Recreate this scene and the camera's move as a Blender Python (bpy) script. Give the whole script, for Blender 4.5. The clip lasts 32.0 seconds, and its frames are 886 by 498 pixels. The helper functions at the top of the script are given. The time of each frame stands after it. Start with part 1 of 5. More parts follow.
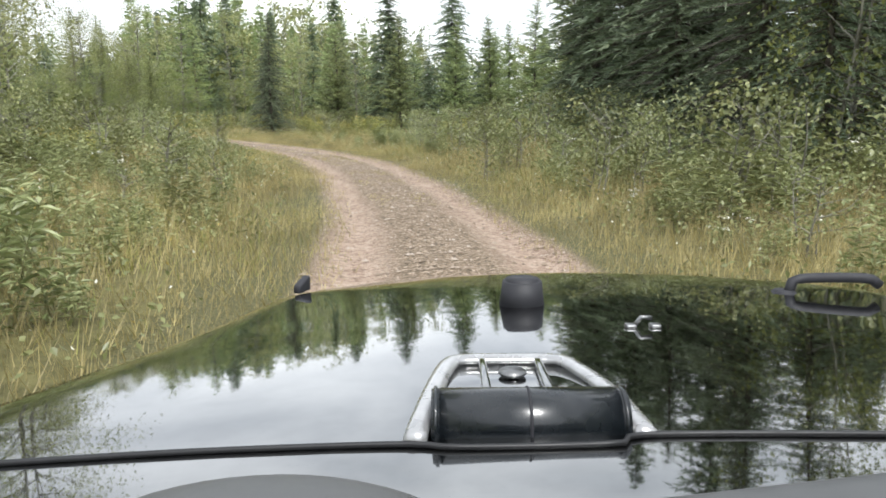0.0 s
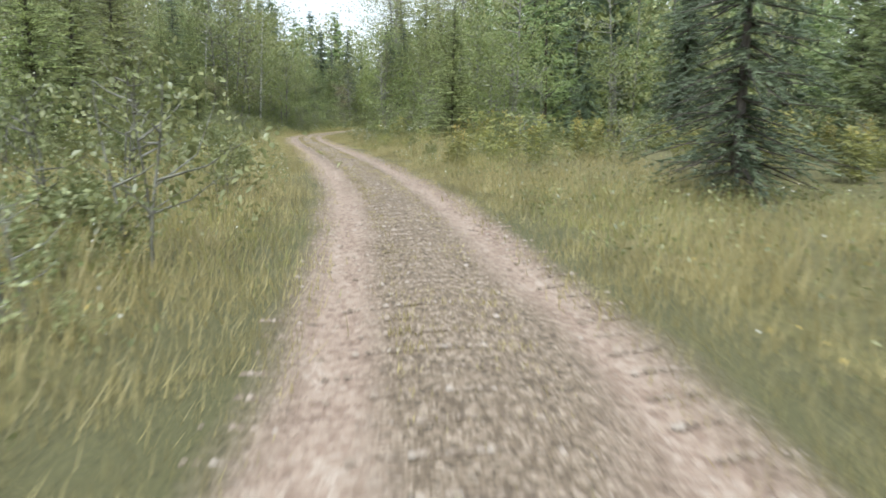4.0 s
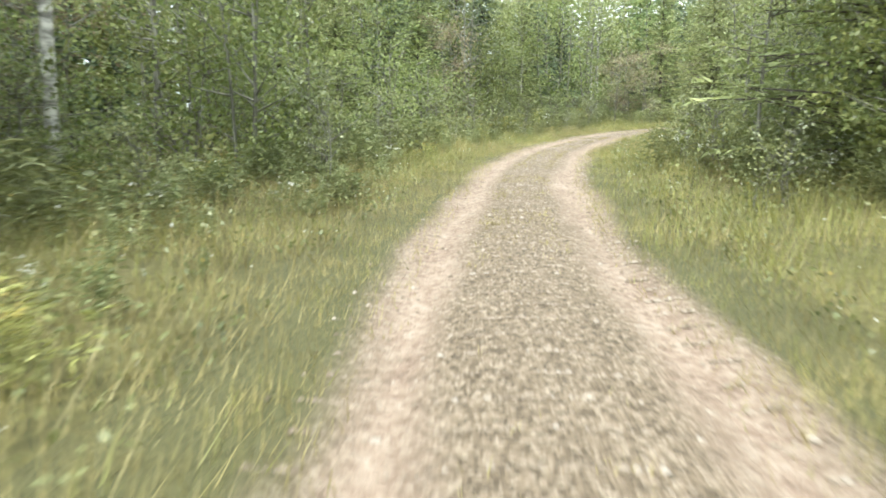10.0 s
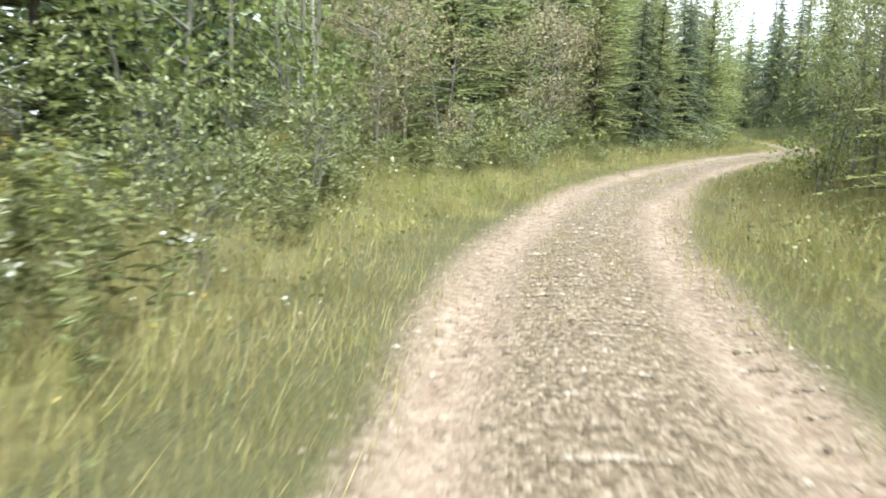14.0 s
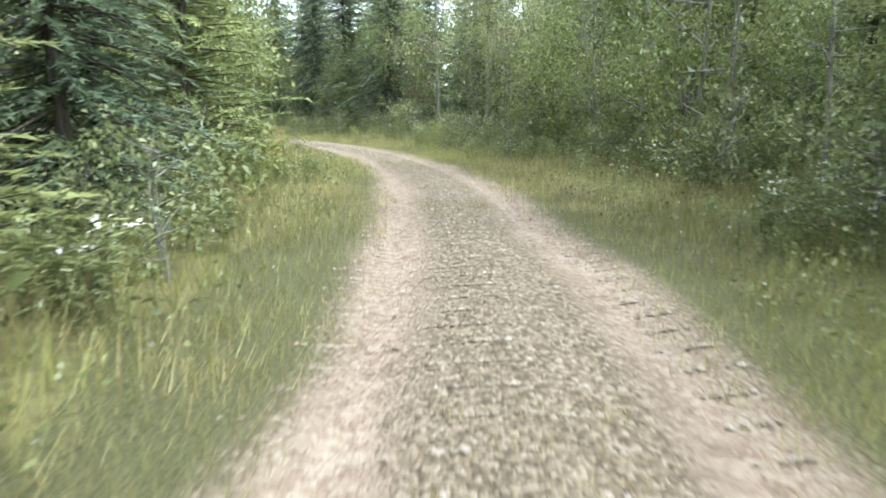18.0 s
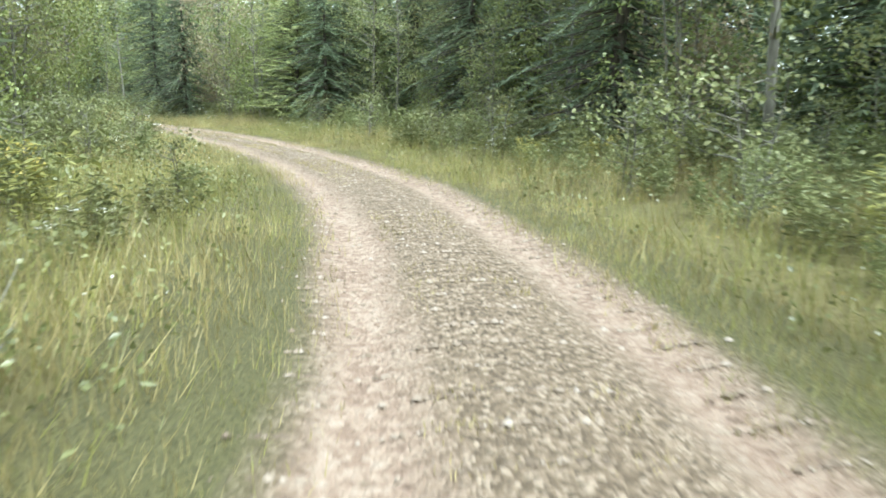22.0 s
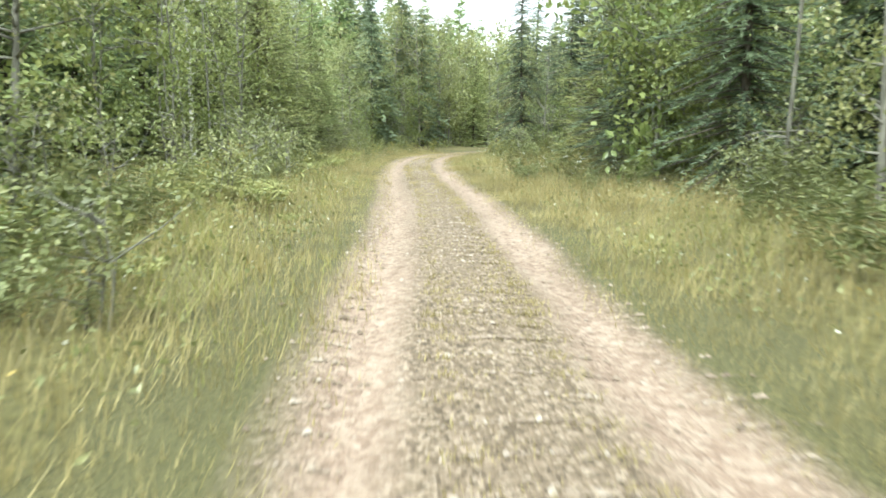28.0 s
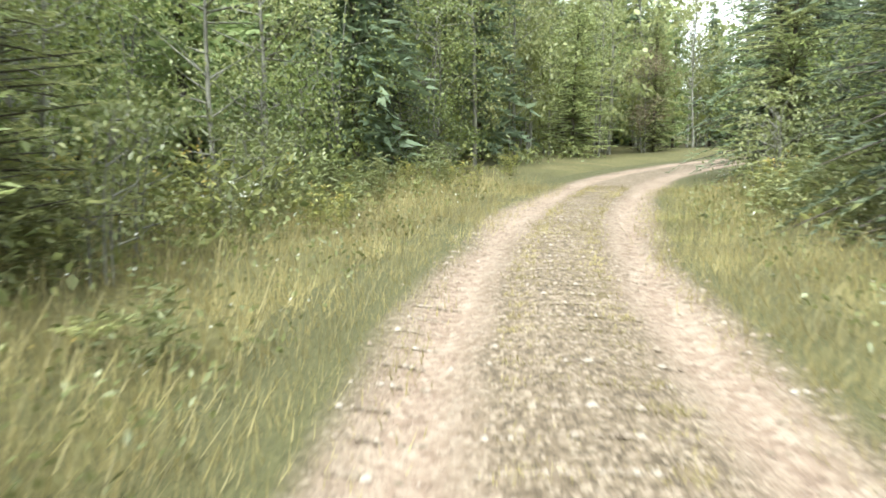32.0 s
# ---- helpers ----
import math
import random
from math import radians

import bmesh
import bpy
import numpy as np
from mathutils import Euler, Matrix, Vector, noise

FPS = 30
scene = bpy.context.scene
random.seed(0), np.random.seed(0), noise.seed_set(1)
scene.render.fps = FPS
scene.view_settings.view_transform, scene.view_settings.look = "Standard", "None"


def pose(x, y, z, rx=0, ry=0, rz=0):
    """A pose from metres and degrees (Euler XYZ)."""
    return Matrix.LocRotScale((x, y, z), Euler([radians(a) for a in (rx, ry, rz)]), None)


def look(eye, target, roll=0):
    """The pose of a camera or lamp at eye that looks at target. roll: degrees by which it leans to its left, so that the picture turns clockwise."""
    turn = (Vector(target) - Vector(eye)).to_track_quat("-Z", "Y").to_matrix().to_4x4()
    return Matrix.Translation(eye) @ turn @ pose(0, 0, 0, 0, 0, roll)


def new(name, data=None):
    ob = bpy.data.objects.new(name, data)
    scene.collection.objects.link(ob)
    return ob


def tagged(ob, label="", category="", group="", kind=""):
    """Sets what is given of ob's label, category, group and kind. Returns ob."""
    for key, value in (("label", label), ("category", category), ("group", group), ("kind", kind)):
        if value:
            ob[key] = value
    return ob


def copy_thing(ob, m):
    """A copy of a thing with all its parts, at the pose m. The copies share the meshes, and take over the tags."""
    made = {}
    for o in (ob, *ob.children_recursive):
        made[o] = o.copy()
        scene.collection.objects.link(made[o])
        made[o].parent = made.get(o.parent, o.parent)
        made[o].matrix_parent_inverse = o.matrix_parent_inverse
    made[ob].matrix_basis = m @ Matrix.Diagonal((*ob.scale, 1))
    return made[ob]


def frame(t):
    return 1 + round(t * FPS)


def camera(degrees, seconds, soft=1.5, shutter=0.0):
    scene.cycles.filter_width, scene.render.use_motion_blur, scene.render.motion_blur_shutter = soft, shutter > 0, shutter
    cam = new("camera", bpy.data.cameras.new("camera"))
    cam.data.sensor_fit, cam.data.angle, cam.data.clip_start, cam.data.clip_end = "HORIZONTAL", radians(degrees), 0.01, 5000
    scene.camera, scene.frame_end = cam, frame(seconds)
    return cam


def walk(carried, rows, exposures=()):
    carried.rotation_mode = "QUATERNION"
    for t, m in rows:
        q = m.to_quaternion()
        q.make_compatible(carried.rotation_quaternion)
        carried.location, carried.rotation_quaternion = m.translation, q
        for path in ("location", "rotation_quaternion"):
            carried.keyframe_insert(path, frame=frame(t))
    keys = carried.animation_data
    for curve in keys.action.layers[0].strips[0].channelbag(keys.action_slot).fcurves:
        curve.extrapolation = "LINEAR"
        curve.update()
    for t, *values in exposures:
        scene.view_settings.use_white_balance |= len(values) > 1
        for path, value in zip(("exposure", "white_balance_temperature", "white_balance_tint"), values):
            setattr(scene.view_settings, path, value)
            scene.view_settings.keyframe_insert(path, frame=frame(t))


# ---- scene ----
# ================= camera and its drive =================
cam = camera(62.2, 32.0, soft=1.7, shutter=0.24)
# seconds, x, y, z, heading, tilt down, lean (metres, degrees)
DRIVE = [
    (0.0, 0.00, 0.00, 1.59, 0.00, 10.47, -0.41),
    (0.1, 0.03, 0.00, 1.59, 0.40, 10.47, -0.41),
    (0.5, 5.10, 0.21, 1.61, 2.83, 10.52, -0.38),
    (1.0, 10.28, 0.69, 1.63, 6.07, 10.70, -0.61),
    (1.5, 15.51, 1.53, 1.65, 9.83, 10.75, -0.55),
    (2.0, 20.72, 2.72, 1.66, 13.73, 10.76, -0.58),
    (2.5, 25.79, 4.27, 1.63, 17.90, 10.71, -0.41),
    (3.0, 30.70, 6.18, 1.60, 21.98, 10.57, -0.15),
    (3.5, 35.44, 8.37, 1.58, 25.54, 10.49, 0.52),
    (4.0, 40.00, 10.80, 1.58, 28.56, 10.19, 0.62),
    (4.5, 44.37, 13.43, 1.58, 31.63, 9.90, 0.14),
    (5.0, 48.54, 16.28, 1.59, 34.93, 10.22, -0.01),
    (5.5, 52.58, 19.37, 1.61, 37.91, 10.50, -0.15),
    (6.0, 56.51, 22.66, 1.64, 40.27, 10.78, -0.37),
    (6.5, 60.38, 26.10, 1.66, 41.93, 11.12, -0.76),
    (7.0, 64.23, 29.68, 1.67, 42.94, 10.57, -0.52),
    (7.5, 68.11, 33.34, 1.68, 43.13, 10.51, -0.57),
    (8.0, 72.09, 37.01, 1.67, 42.36, 10.78, -0.67),
    (8.5, 76.16, 40.62, 1.65, 41.11, 11.03, -0.79),
    (9.0, 80.30, 44.06, 1.62, 39.00, 11.19, -0.64),
    (9.5, 84.47, 47.18, 1.58, 35.79, 11.22, -0.83),
    (10.0, 88.64, 49.94, 1.53, 32.80, 11.03, -0.26),
    (10.5, 92.68, 52.37, 1.49, 30.45, 10.64, -0.18),
    (11.0, 96.58, 54.53, 1.46, 28.56, 10.59, 0.05),
    (11.5, 100.40, 56.50, 1.49, 26.74, 10.64, 0.04),
    (12.0, 104.28, 58.30, 1.50, 24.38, 10.51, -0.13),
    (12.5, 108.27, 59.93, 1.51, 21.64, 9.99, -0.07),
    (13.0, 112.36, 61.35, 1.53, 18.33, 9.48, 0.33),
    (13.5, 116.54, 62.48, 1.55, 14.22, 9.71, 0.81),
    (14.0, 120.77, 63.26, 1.59, 9.45, 10.00, 0.77),
    (14.5, 124.97, 63.64, 1.63, 4.16, 10.57, 0.38),
    (15.0, 129.06, 63.62, 1.65, -1.34, 10.57, 0.09),
    (15.5, 133.02, 63.22, 1.67, -6.75, 10.73, 0.40),
    (16.0, 136.84, 62.47, 1.69, -11.84, 10.74, 0.24),
    (16.5, 140.54, 61.43, 1.71, -16.47, 10.78, 0.18),
    (17.0, 144.11, 60.14, 1.74, -20.45, 10.88, 0.21),
    (17.5, 147.57, 58.67, 1.76, -23.50, 11.04, 0.33),
    (18.0, 150.92, 57.10, 1.79, -25.18, 11.04, -0.13),
    (18.5, 154.20, 55.56, 1.80, -25.23, 10.98, -0.40),
    (19.0, 157.41, 54.10, 1.79, -24.44, 10.96, 0.19),
    (19.5, 160.62, 52.72, 1.76, -23.26, 11.29, 0.74),
    (20.0, 163.82, 51.45, 1.72, -21.47, 11.32, 0.64),
    (20.5, 166.98, 50.35, 1.65, -19.11, 11.24, 0.91),
    (21.0, 170.13, 49.42, 1.55, -16.35, 11.16, 0.30),
    (21.5, 173.36, 48.64, 1.48, -13.54, 11.32, -0.11),
    (22.0, 176.71, 48.02, 1.47, -10.22, 11.69, 0.73),
    (22.5, 180.14, 47.62, 1.47, -6.29, 11.78, 1.80),
    (23.0, 183.61, 47.47, 1.46, -2.24, 11.98, 1.98),
    (23.5, 187.13, 47.55, 1.41, 1.45, 11.88, 2.64),
    (24.0, 190.71, 47.85, 1.42, 5.14, 12.20, 2.49),
    (24.5, 194.32, 48.42, 1.43, 9.37, 11.17, 2.41),
    (25.0, 197.97, 49.26, 1.44, 13.34, 10.81, 0.93),
    (25.5, 201.70, 50.39, 1.45, 17.31, 10.05, -0.20),
    (26.0, 205.47, 51.86, 1.46, 21.89, 9.65, -0.67),
    (26.5, 209.15, 53.64, 1.49, 26.29, 9.16, -0.64),
    (27.0, 212.68, 55.62, 1.51, 29.62, 9.28, -0.23),
    (27.5, 216.10, 57.74, 1.53, 31.84, 9.21, 0.08),
    (28.0, 219.46, 59.95, 1.56, 33.50, 8.93, 0.41),
    (28.5, 222.77, 62.26, 1.58, 34.93, 8.41, 0.93),
    (29.0, 226.07, 64.62, 1.62, 35.51, 8.93, 0.95),
    (29.5, 229.36, 66.99, 1.64, 35.72, 8.98, 0.29),
    (30.0, 232.61, 69.40, 1.65, 36.59, 9.10, -0.20),
    (30.5, 235.84, 71.87, 1.68, 37.29, 8.93, -0.73),
    (31.0, 239.09, 74.36, 1.72, 37.45, 9.37, -0.59),
    (31.5, 242.34, 76.86, 1.74, 37.23, 9.19, -0.62),
    (32.0, 245.66, 79.34, 1.75, 36.52, 9.24, -0.60),
]


def aim(x, y, z, heading, tilt, lean):
    h, p = radians(heading), radians(tilt)
    way = Vector((math.cos(h) * math.cos(p), math.sin(h) * math.cos(p), -math.sin(p)))
    eye = Vector((x, y, z))
    return look(eye, eye + way, lean)


walk(cam, [(r[0], aim(*r[1:])) for r in DRIVE], exposures=[(0.0, 0.44, 6050, 9), (1.0, 0.30, 5800, 8), (4.5, 0.45, 5650, 5), (6.5, 0.93, 5850, 2), (9.0, 1.18, 5850, 0), (13.0, 1.28, 5850, 0), (15.5, 1.08, 5800, 1), (18.0, 1.18, 5450, 0), (21.0, 1.18, 5450, -2), (23.5, 1.08, 5650, -2), (25.5, 0.98, 5650, -3), (28.0, 1.18, 5850, -3), (29.5, 1.28, 5850, -3), (32.0, 1.28, 5900, 0)])

# ================= sky and sun: a bright, thinly clouded day =================
world = bpy.data.worlds.new("sky")
scene.world = world
world.use_nodes = True
wn, wl = world.node_tree.nodes, world.node_tree.links
SUN_HEIGHT, SUN_TURN = 56.0, 200.0
sky = wn.new("ShaderNodeTexSky")
sky.sky_type, sky.sun_disc = "NISHITA", False
sky.sun_elevation, sky.sun_rotation = radians(SUN_HEIGHT), radians(90 - SUN_TURN)
sky.dust_density, sky.air_density, sky.ozone_density = 6.0, 1.5, 0.5
hazy = wn.new("ShaderNodeHueSaturation")
hazy.inputs["Saturation"].default_value = 0.22
wl.new(sky.outputs[0], hazy.inputs["Color"])
cloud = wn.new("ShaderNodeMix")
cloud.data_type = "RGBA"
cloud.inputs[0].default_value = 0.8
drift, sheet = wn.new("ShaderNodeTexNoise"), wn.new("ShaderNodeValToRGB")
drift.inputs["Scale"].default_value, drift.inputs["Detail"].default_value, drift.inputs["Distortion"].default_value = 2.2, 6, 0.6
sheet.color_ramp.elements[0].position, sheet.color_ramp.elements[0].color = 0.32, (4.6, 4.75, 4.95, 1)
sheet.color_ramp.elements[1].position, sheet.color_ramp.elements[1].color = 0.66, (9.4, 9.3, 9.1, 1)
around, flat = wn.new("ShaderNodeTexCoord"), wn.new("ShaderNodeMapping")
flat.inputs["Scale"].default_value = (1.0, 1.0, 3.0)
wl.new(around.outputs["Generated"], flat.inputs[0])
wl.new(flat.outputs[0], drift.inputs[0])
wl.new(drift.outputs[0], sheet.inputs[0])
wl.new(sheet.outputs[0], cloud.inputs[7])
wl.new(hazy.outputs[0], cloud.inputs[6])
wl.new(cloud.outputs[2], wn["Background"].inputs[0])
wn["Background"].inputs[1].default_value = 0.165
sun_data = bpy.data.lights.new("sun", "SUN")
sun_data.energy, sun_data.angle, sun_data.color = 2.8, radians(18), (1.0, 0.95, 0.87)
sun_ob = new("sun", sun_data)
sh, st = radians(SUN_HEIGHT), radians(SUN_TURN)
sun_ob.matrix_world = look((0, 0, 0), (-math.cos(st) * math.cos(sh), -math.sin(st) * math.cos(sh), -math.sin(sh)))
sun_ob.location = (-40, 20, 90)

# ================= materials =================


def material(name):
    m = bpy.data.materials.new(name)
    m.use_nodes = True
    return m, m.node_tree.nodes, m.node_tree.links, m.node_tree.nodes["Principled BSDF"]


def ramp(nodes, stops):
    r = nodes.new("ShaderNodeValToRGB")
    while len(r.color_ramp.elements) < len(stops):
        r.color_ramp.elements.new(0.5)
    for e, (p, c) in zip(r.color_ramp.elements, stops):
        e.position, e.color = p, (*c, 1)
    return r


def foliage(name, dark, mid, light, shine=0.5, through_light=0.35, each=0.34):
    """Leaves: every leaf and every plant has its own tone; some light passes through."""
    m, n, l, b = material(name)
    geo, info, tc, clump = n.new("ShaderNodeNewGeometry"), n.new("ShaderNodeObjectInfo"), n.new("ShaderNodeTexCoord"), n.new("ShaderNodeTexNoise")
    clump.inputs["Scale"].default_value, clump.inputs["Detail"].default_value = 0.8, 3
    l.new(tc.outputs["Object"], clump.inputs[0])
    total = None
    for source, share, rest in ((geo.outputs["Random Per Island"], 0.42, 0.0), (info.outputs["Random"], each, 0.17 - each / 2), (clump.outputs[0], 1.7, -0.73)):
        k = n.new("ShaderNodeMath")
        k.operation = "MULTIPLY_ADD"
        k.inputs[1].default_value, k.inputs[2].default_value = share, rest
        l.new(source, k.inputs[0])
        if total:
            plus = n.new("ShaderNodeMath")
            plus.operation = "ADD"
            l.new(total, plus.inputs[0])
            l.new(k.outputs[0], plus.inputs[1])
            total = plus.outputs[0]
        else:
            total = k.outputs[0]
    # ramp ends spread wider, so clump tone also paints highlights and dark gaps
    r = ramp(n, [(0.0, tuple(c * 0.72 for c in dark)), (0.5, mid), (1.0, tuple(c * 1.22 for c in light))])
    hue, turn = n.new("ShaderNodeHueSaturation"), n.new("ShaderNodeMath")
    turn.operation = "MULTIPLY_ADD"
    turn.inputs[1].default_value, turn.inputs[2].default_value = each * 0.10, 0.483 - each * 0.05
    l.new(info.outputs["Random"], turn.inputs[0])
    hue.inputs["Saturation"].default_value, hue.inputs["Value"].default_value = 0.97, 1.22
    l.new(turn.outputs[0], hue.inputs["Hue"])
    l.new(r.outputs[0], hue.inputs["Color"])
    l.new(total, r.inputs[0])
    l.new(hue.outputs[0], b.inputs["Base Color"])
    b.inputs["Roughness"].default_value = shine
    b.inputs["Specular IOR Level"].default_value = 0.55
    tr = n.new("ShaderNodeBsdfTranslucent")
    l.new(hue.outputs[0], tr.inputs[0])
    mx = n.new("ShaderNodeMixShader")
    mx.inputs[0].default_value = through_light
    l.new(b.outputs[0], mx.inputs[1])
    l.new(tr.outputs[0], mx.inputs[2])
    l.new(mx.outputs[0], n["Material Output"].inputs[0])
    return m


def bark(name, a, b_, scale, rough=0.9, bands=False):
    m, n, l, b = material(name)
    tc, mp = n.new("ShaderNodeTexCoord"), n.new("ShaderNodeMapping")
    mp.inputs["Scale"].default_value = (scale, scale, scale * (3.0 if bands else 0.25))
    l.new(tc.outputs["Object"], mp.inputs[0])
    nz = n.new("ShaderNodeTexNoise")
    nz.inputs["Scale"].default_value, nz.inputs["Detail"].default_value = 1.0, 6
    l.new(mp.outputs[0], nz.inputs[0])
    r = ramp(n, [(0.38, a), (0.62, b_)])
    l.new(nz.outputs[0], r.inputs[0])
    l.new(r.outputs[0], b.inputs["Base Color"])
    b.inputs["Roughness"].default_value = rough
    bp = n.new("ShaderNodeBump")
    bp.inputs["Strength"].default_value, bp.inputs["Distance"].default_value = 0.6, 0.03
    l.new(nz.outputs[0], bp.inputs["Height"])
    l.new(bp.outputs[0], b.inputs["Normal"])
    return m


M_SPRUCE = foliage("spruce_needles", (0.070, 0.102, 0.060), (0.118, 0.160, 0.090), (0.180, 0.225, 0.128), 0.55, 0.35)
M_PINE = foliage("pine_needles", (0.130, 0.185, 0.075), (0.205, 0.270, 0.110), (0.290, 0.350, 0.150), 0.5, 0.42)
M_ASPEN = foliage("aspen_leaves", (0.129, 0.160, 0.055), (0.207, 0.237, 0.088), (0.325, 0.340, 0.150), 0.36, 0.38)
M_MAPLE = foliage("maple_leaves", (0.095, 0.139, 0.037), (0.157, 0.201, 0.057), (0.252, 0.283, 0.097), 0.36, 0.38)
M_RUST = foliage("rusty_leaves", (0.185, 0.170, 0.085), (0.255, 0.225, 0.125), (0.335, 0.290, 0.175), 0.55, 0.35)
M_SHRUB = foliage("shrub_leaves", (0.108, 0.138, 0.050), (0.176, 0.206, 0.078), (0.310, 0.328, 0.160), 0.36, 0.35)
M_GOLD = foliage("goldenrod_leaves", (0.190, 0.220, 0.060), (0.275, 0.295, 0.085), (0.370, 0.370, 0.125), 0.5, 0.28)
M_BLOOM = foliage("yellow_blooms", (0.38, 0.33, 0.07), (0.46, 0.40, 0.09), (0.54, 0.47, 0.13), 0.6)
M_WHITE = foliage("white_blooms", (0.62, 0.62, 0.54), (0.72, 0.72, 0.64), (0.80, 0.80, 0.73), 0.6)
M_FERN = foliage("fern_fronds", (0.190, 0.235, 0.075), (0.280, 0.310, 0.105), (0.380, 0.370, 0.150), 0.5, 0.28)
M_GRASS = foliage("dry_grass", (0.201, 0.180, 0.069), (0.293, 0.264, 0.098), (0.385, 0.349, 0.145), 0.55, 0.3, 0.0)
M_GREENGRASS = foliage("green_grass", (0.127, 0.146, 0.037), (0.215, 0.232, 0.061), (0.314, 0.319, 0.097), 0.5, 0.3, 0.0)
M_UNDER = foliage("undergrowth_leaves", (0.095, 0.124, 0.038), (0.157, 0.185, 0.060), (0.246, 0.258, 0.089), 0.38, 0.35)
M_FIR = foliage("fir_needles", (0.155, 0.200, 0.078), (0.255, 0.305, 0.120), (0.375, 0.410, 0.170), 0.5, 0.42)
M_BARK = bark("conifer_bark", (0.055, 0.045, 0.038), (0.135, 0.115, 0.095), 14)
M_GREYBARK = bark("aspen_bark", (0.13, 0.125, 0.10), (0.27, 0.26, 0.215), 9)
M_BIRCH = bark("birch_bark", (0.20, 0.19, 0.17), (0.68, 0.66, 0.60), 6, 0.7, True)
M_STEM = bark("weed_stems", (0.12, 0.13, 0.05), (0.20, 0.19, 0.09), 30)


def soil_material():
    m, n, l, b = material("forest_soil")
    tc = n.new("ShaderNodeTexCoord")
    n1, n2 = n.new("ShaderNodeTexNoise"), n.new("ShaderNodeTexNoise")
    n1.inputs["Scale"].default_value, n1.inputs["Detail"].default_value = 0.35, 5
    n2.inputs["Scale"].default_value, n2.inputs["Detail"].default_value = 9.0, 8
    l.new(tc.outputs["Object"], n1.inputs[0])
    l.new(tc.outputs["Object"], n2.inputs[0])
    r1 = ramp(n, [(0.3, (0.095, 0.088, 0.029)), (0.55, (0.140, 0.126, 0.044)), (0.75, (0.190, 0.160, 0.066))])
    r2 = ramp(n, [(0.35, (0.55, 0.55, 0.5)), (0.65, (1.0, 1.0, 1.0))])
    l.new(n1.outputs[0], r1.inputs[0])
    l.new(n2.outputs[0], r2.inputs[0])
    mx = n.new("ShaderNodeMix")
    mx.data_type, mx.blend_type = "RGBA", "MULTIPLY"
    mx.inputs[0].default_value = 1.0
    l.new(r1.outputs[0], mx.inputs[6])
    l.new(r2.outputs[0], mx.inputs[7])
    l.new(mx.outputs[2], b.inputs["Base Color"])
    b.inputs["Roughness"].default_value = 0.95
    bp = n.new("ShaderNodeBump")
    bp.inputs["Strength"].default_value, bp.inputs["Distance"].default_value = 0.7, 0.06
    l.new(n2.outputs[0], bp.inputs["Height"])
    l.new(bp.outputs[0], b.inputs["Normal"])
    return m


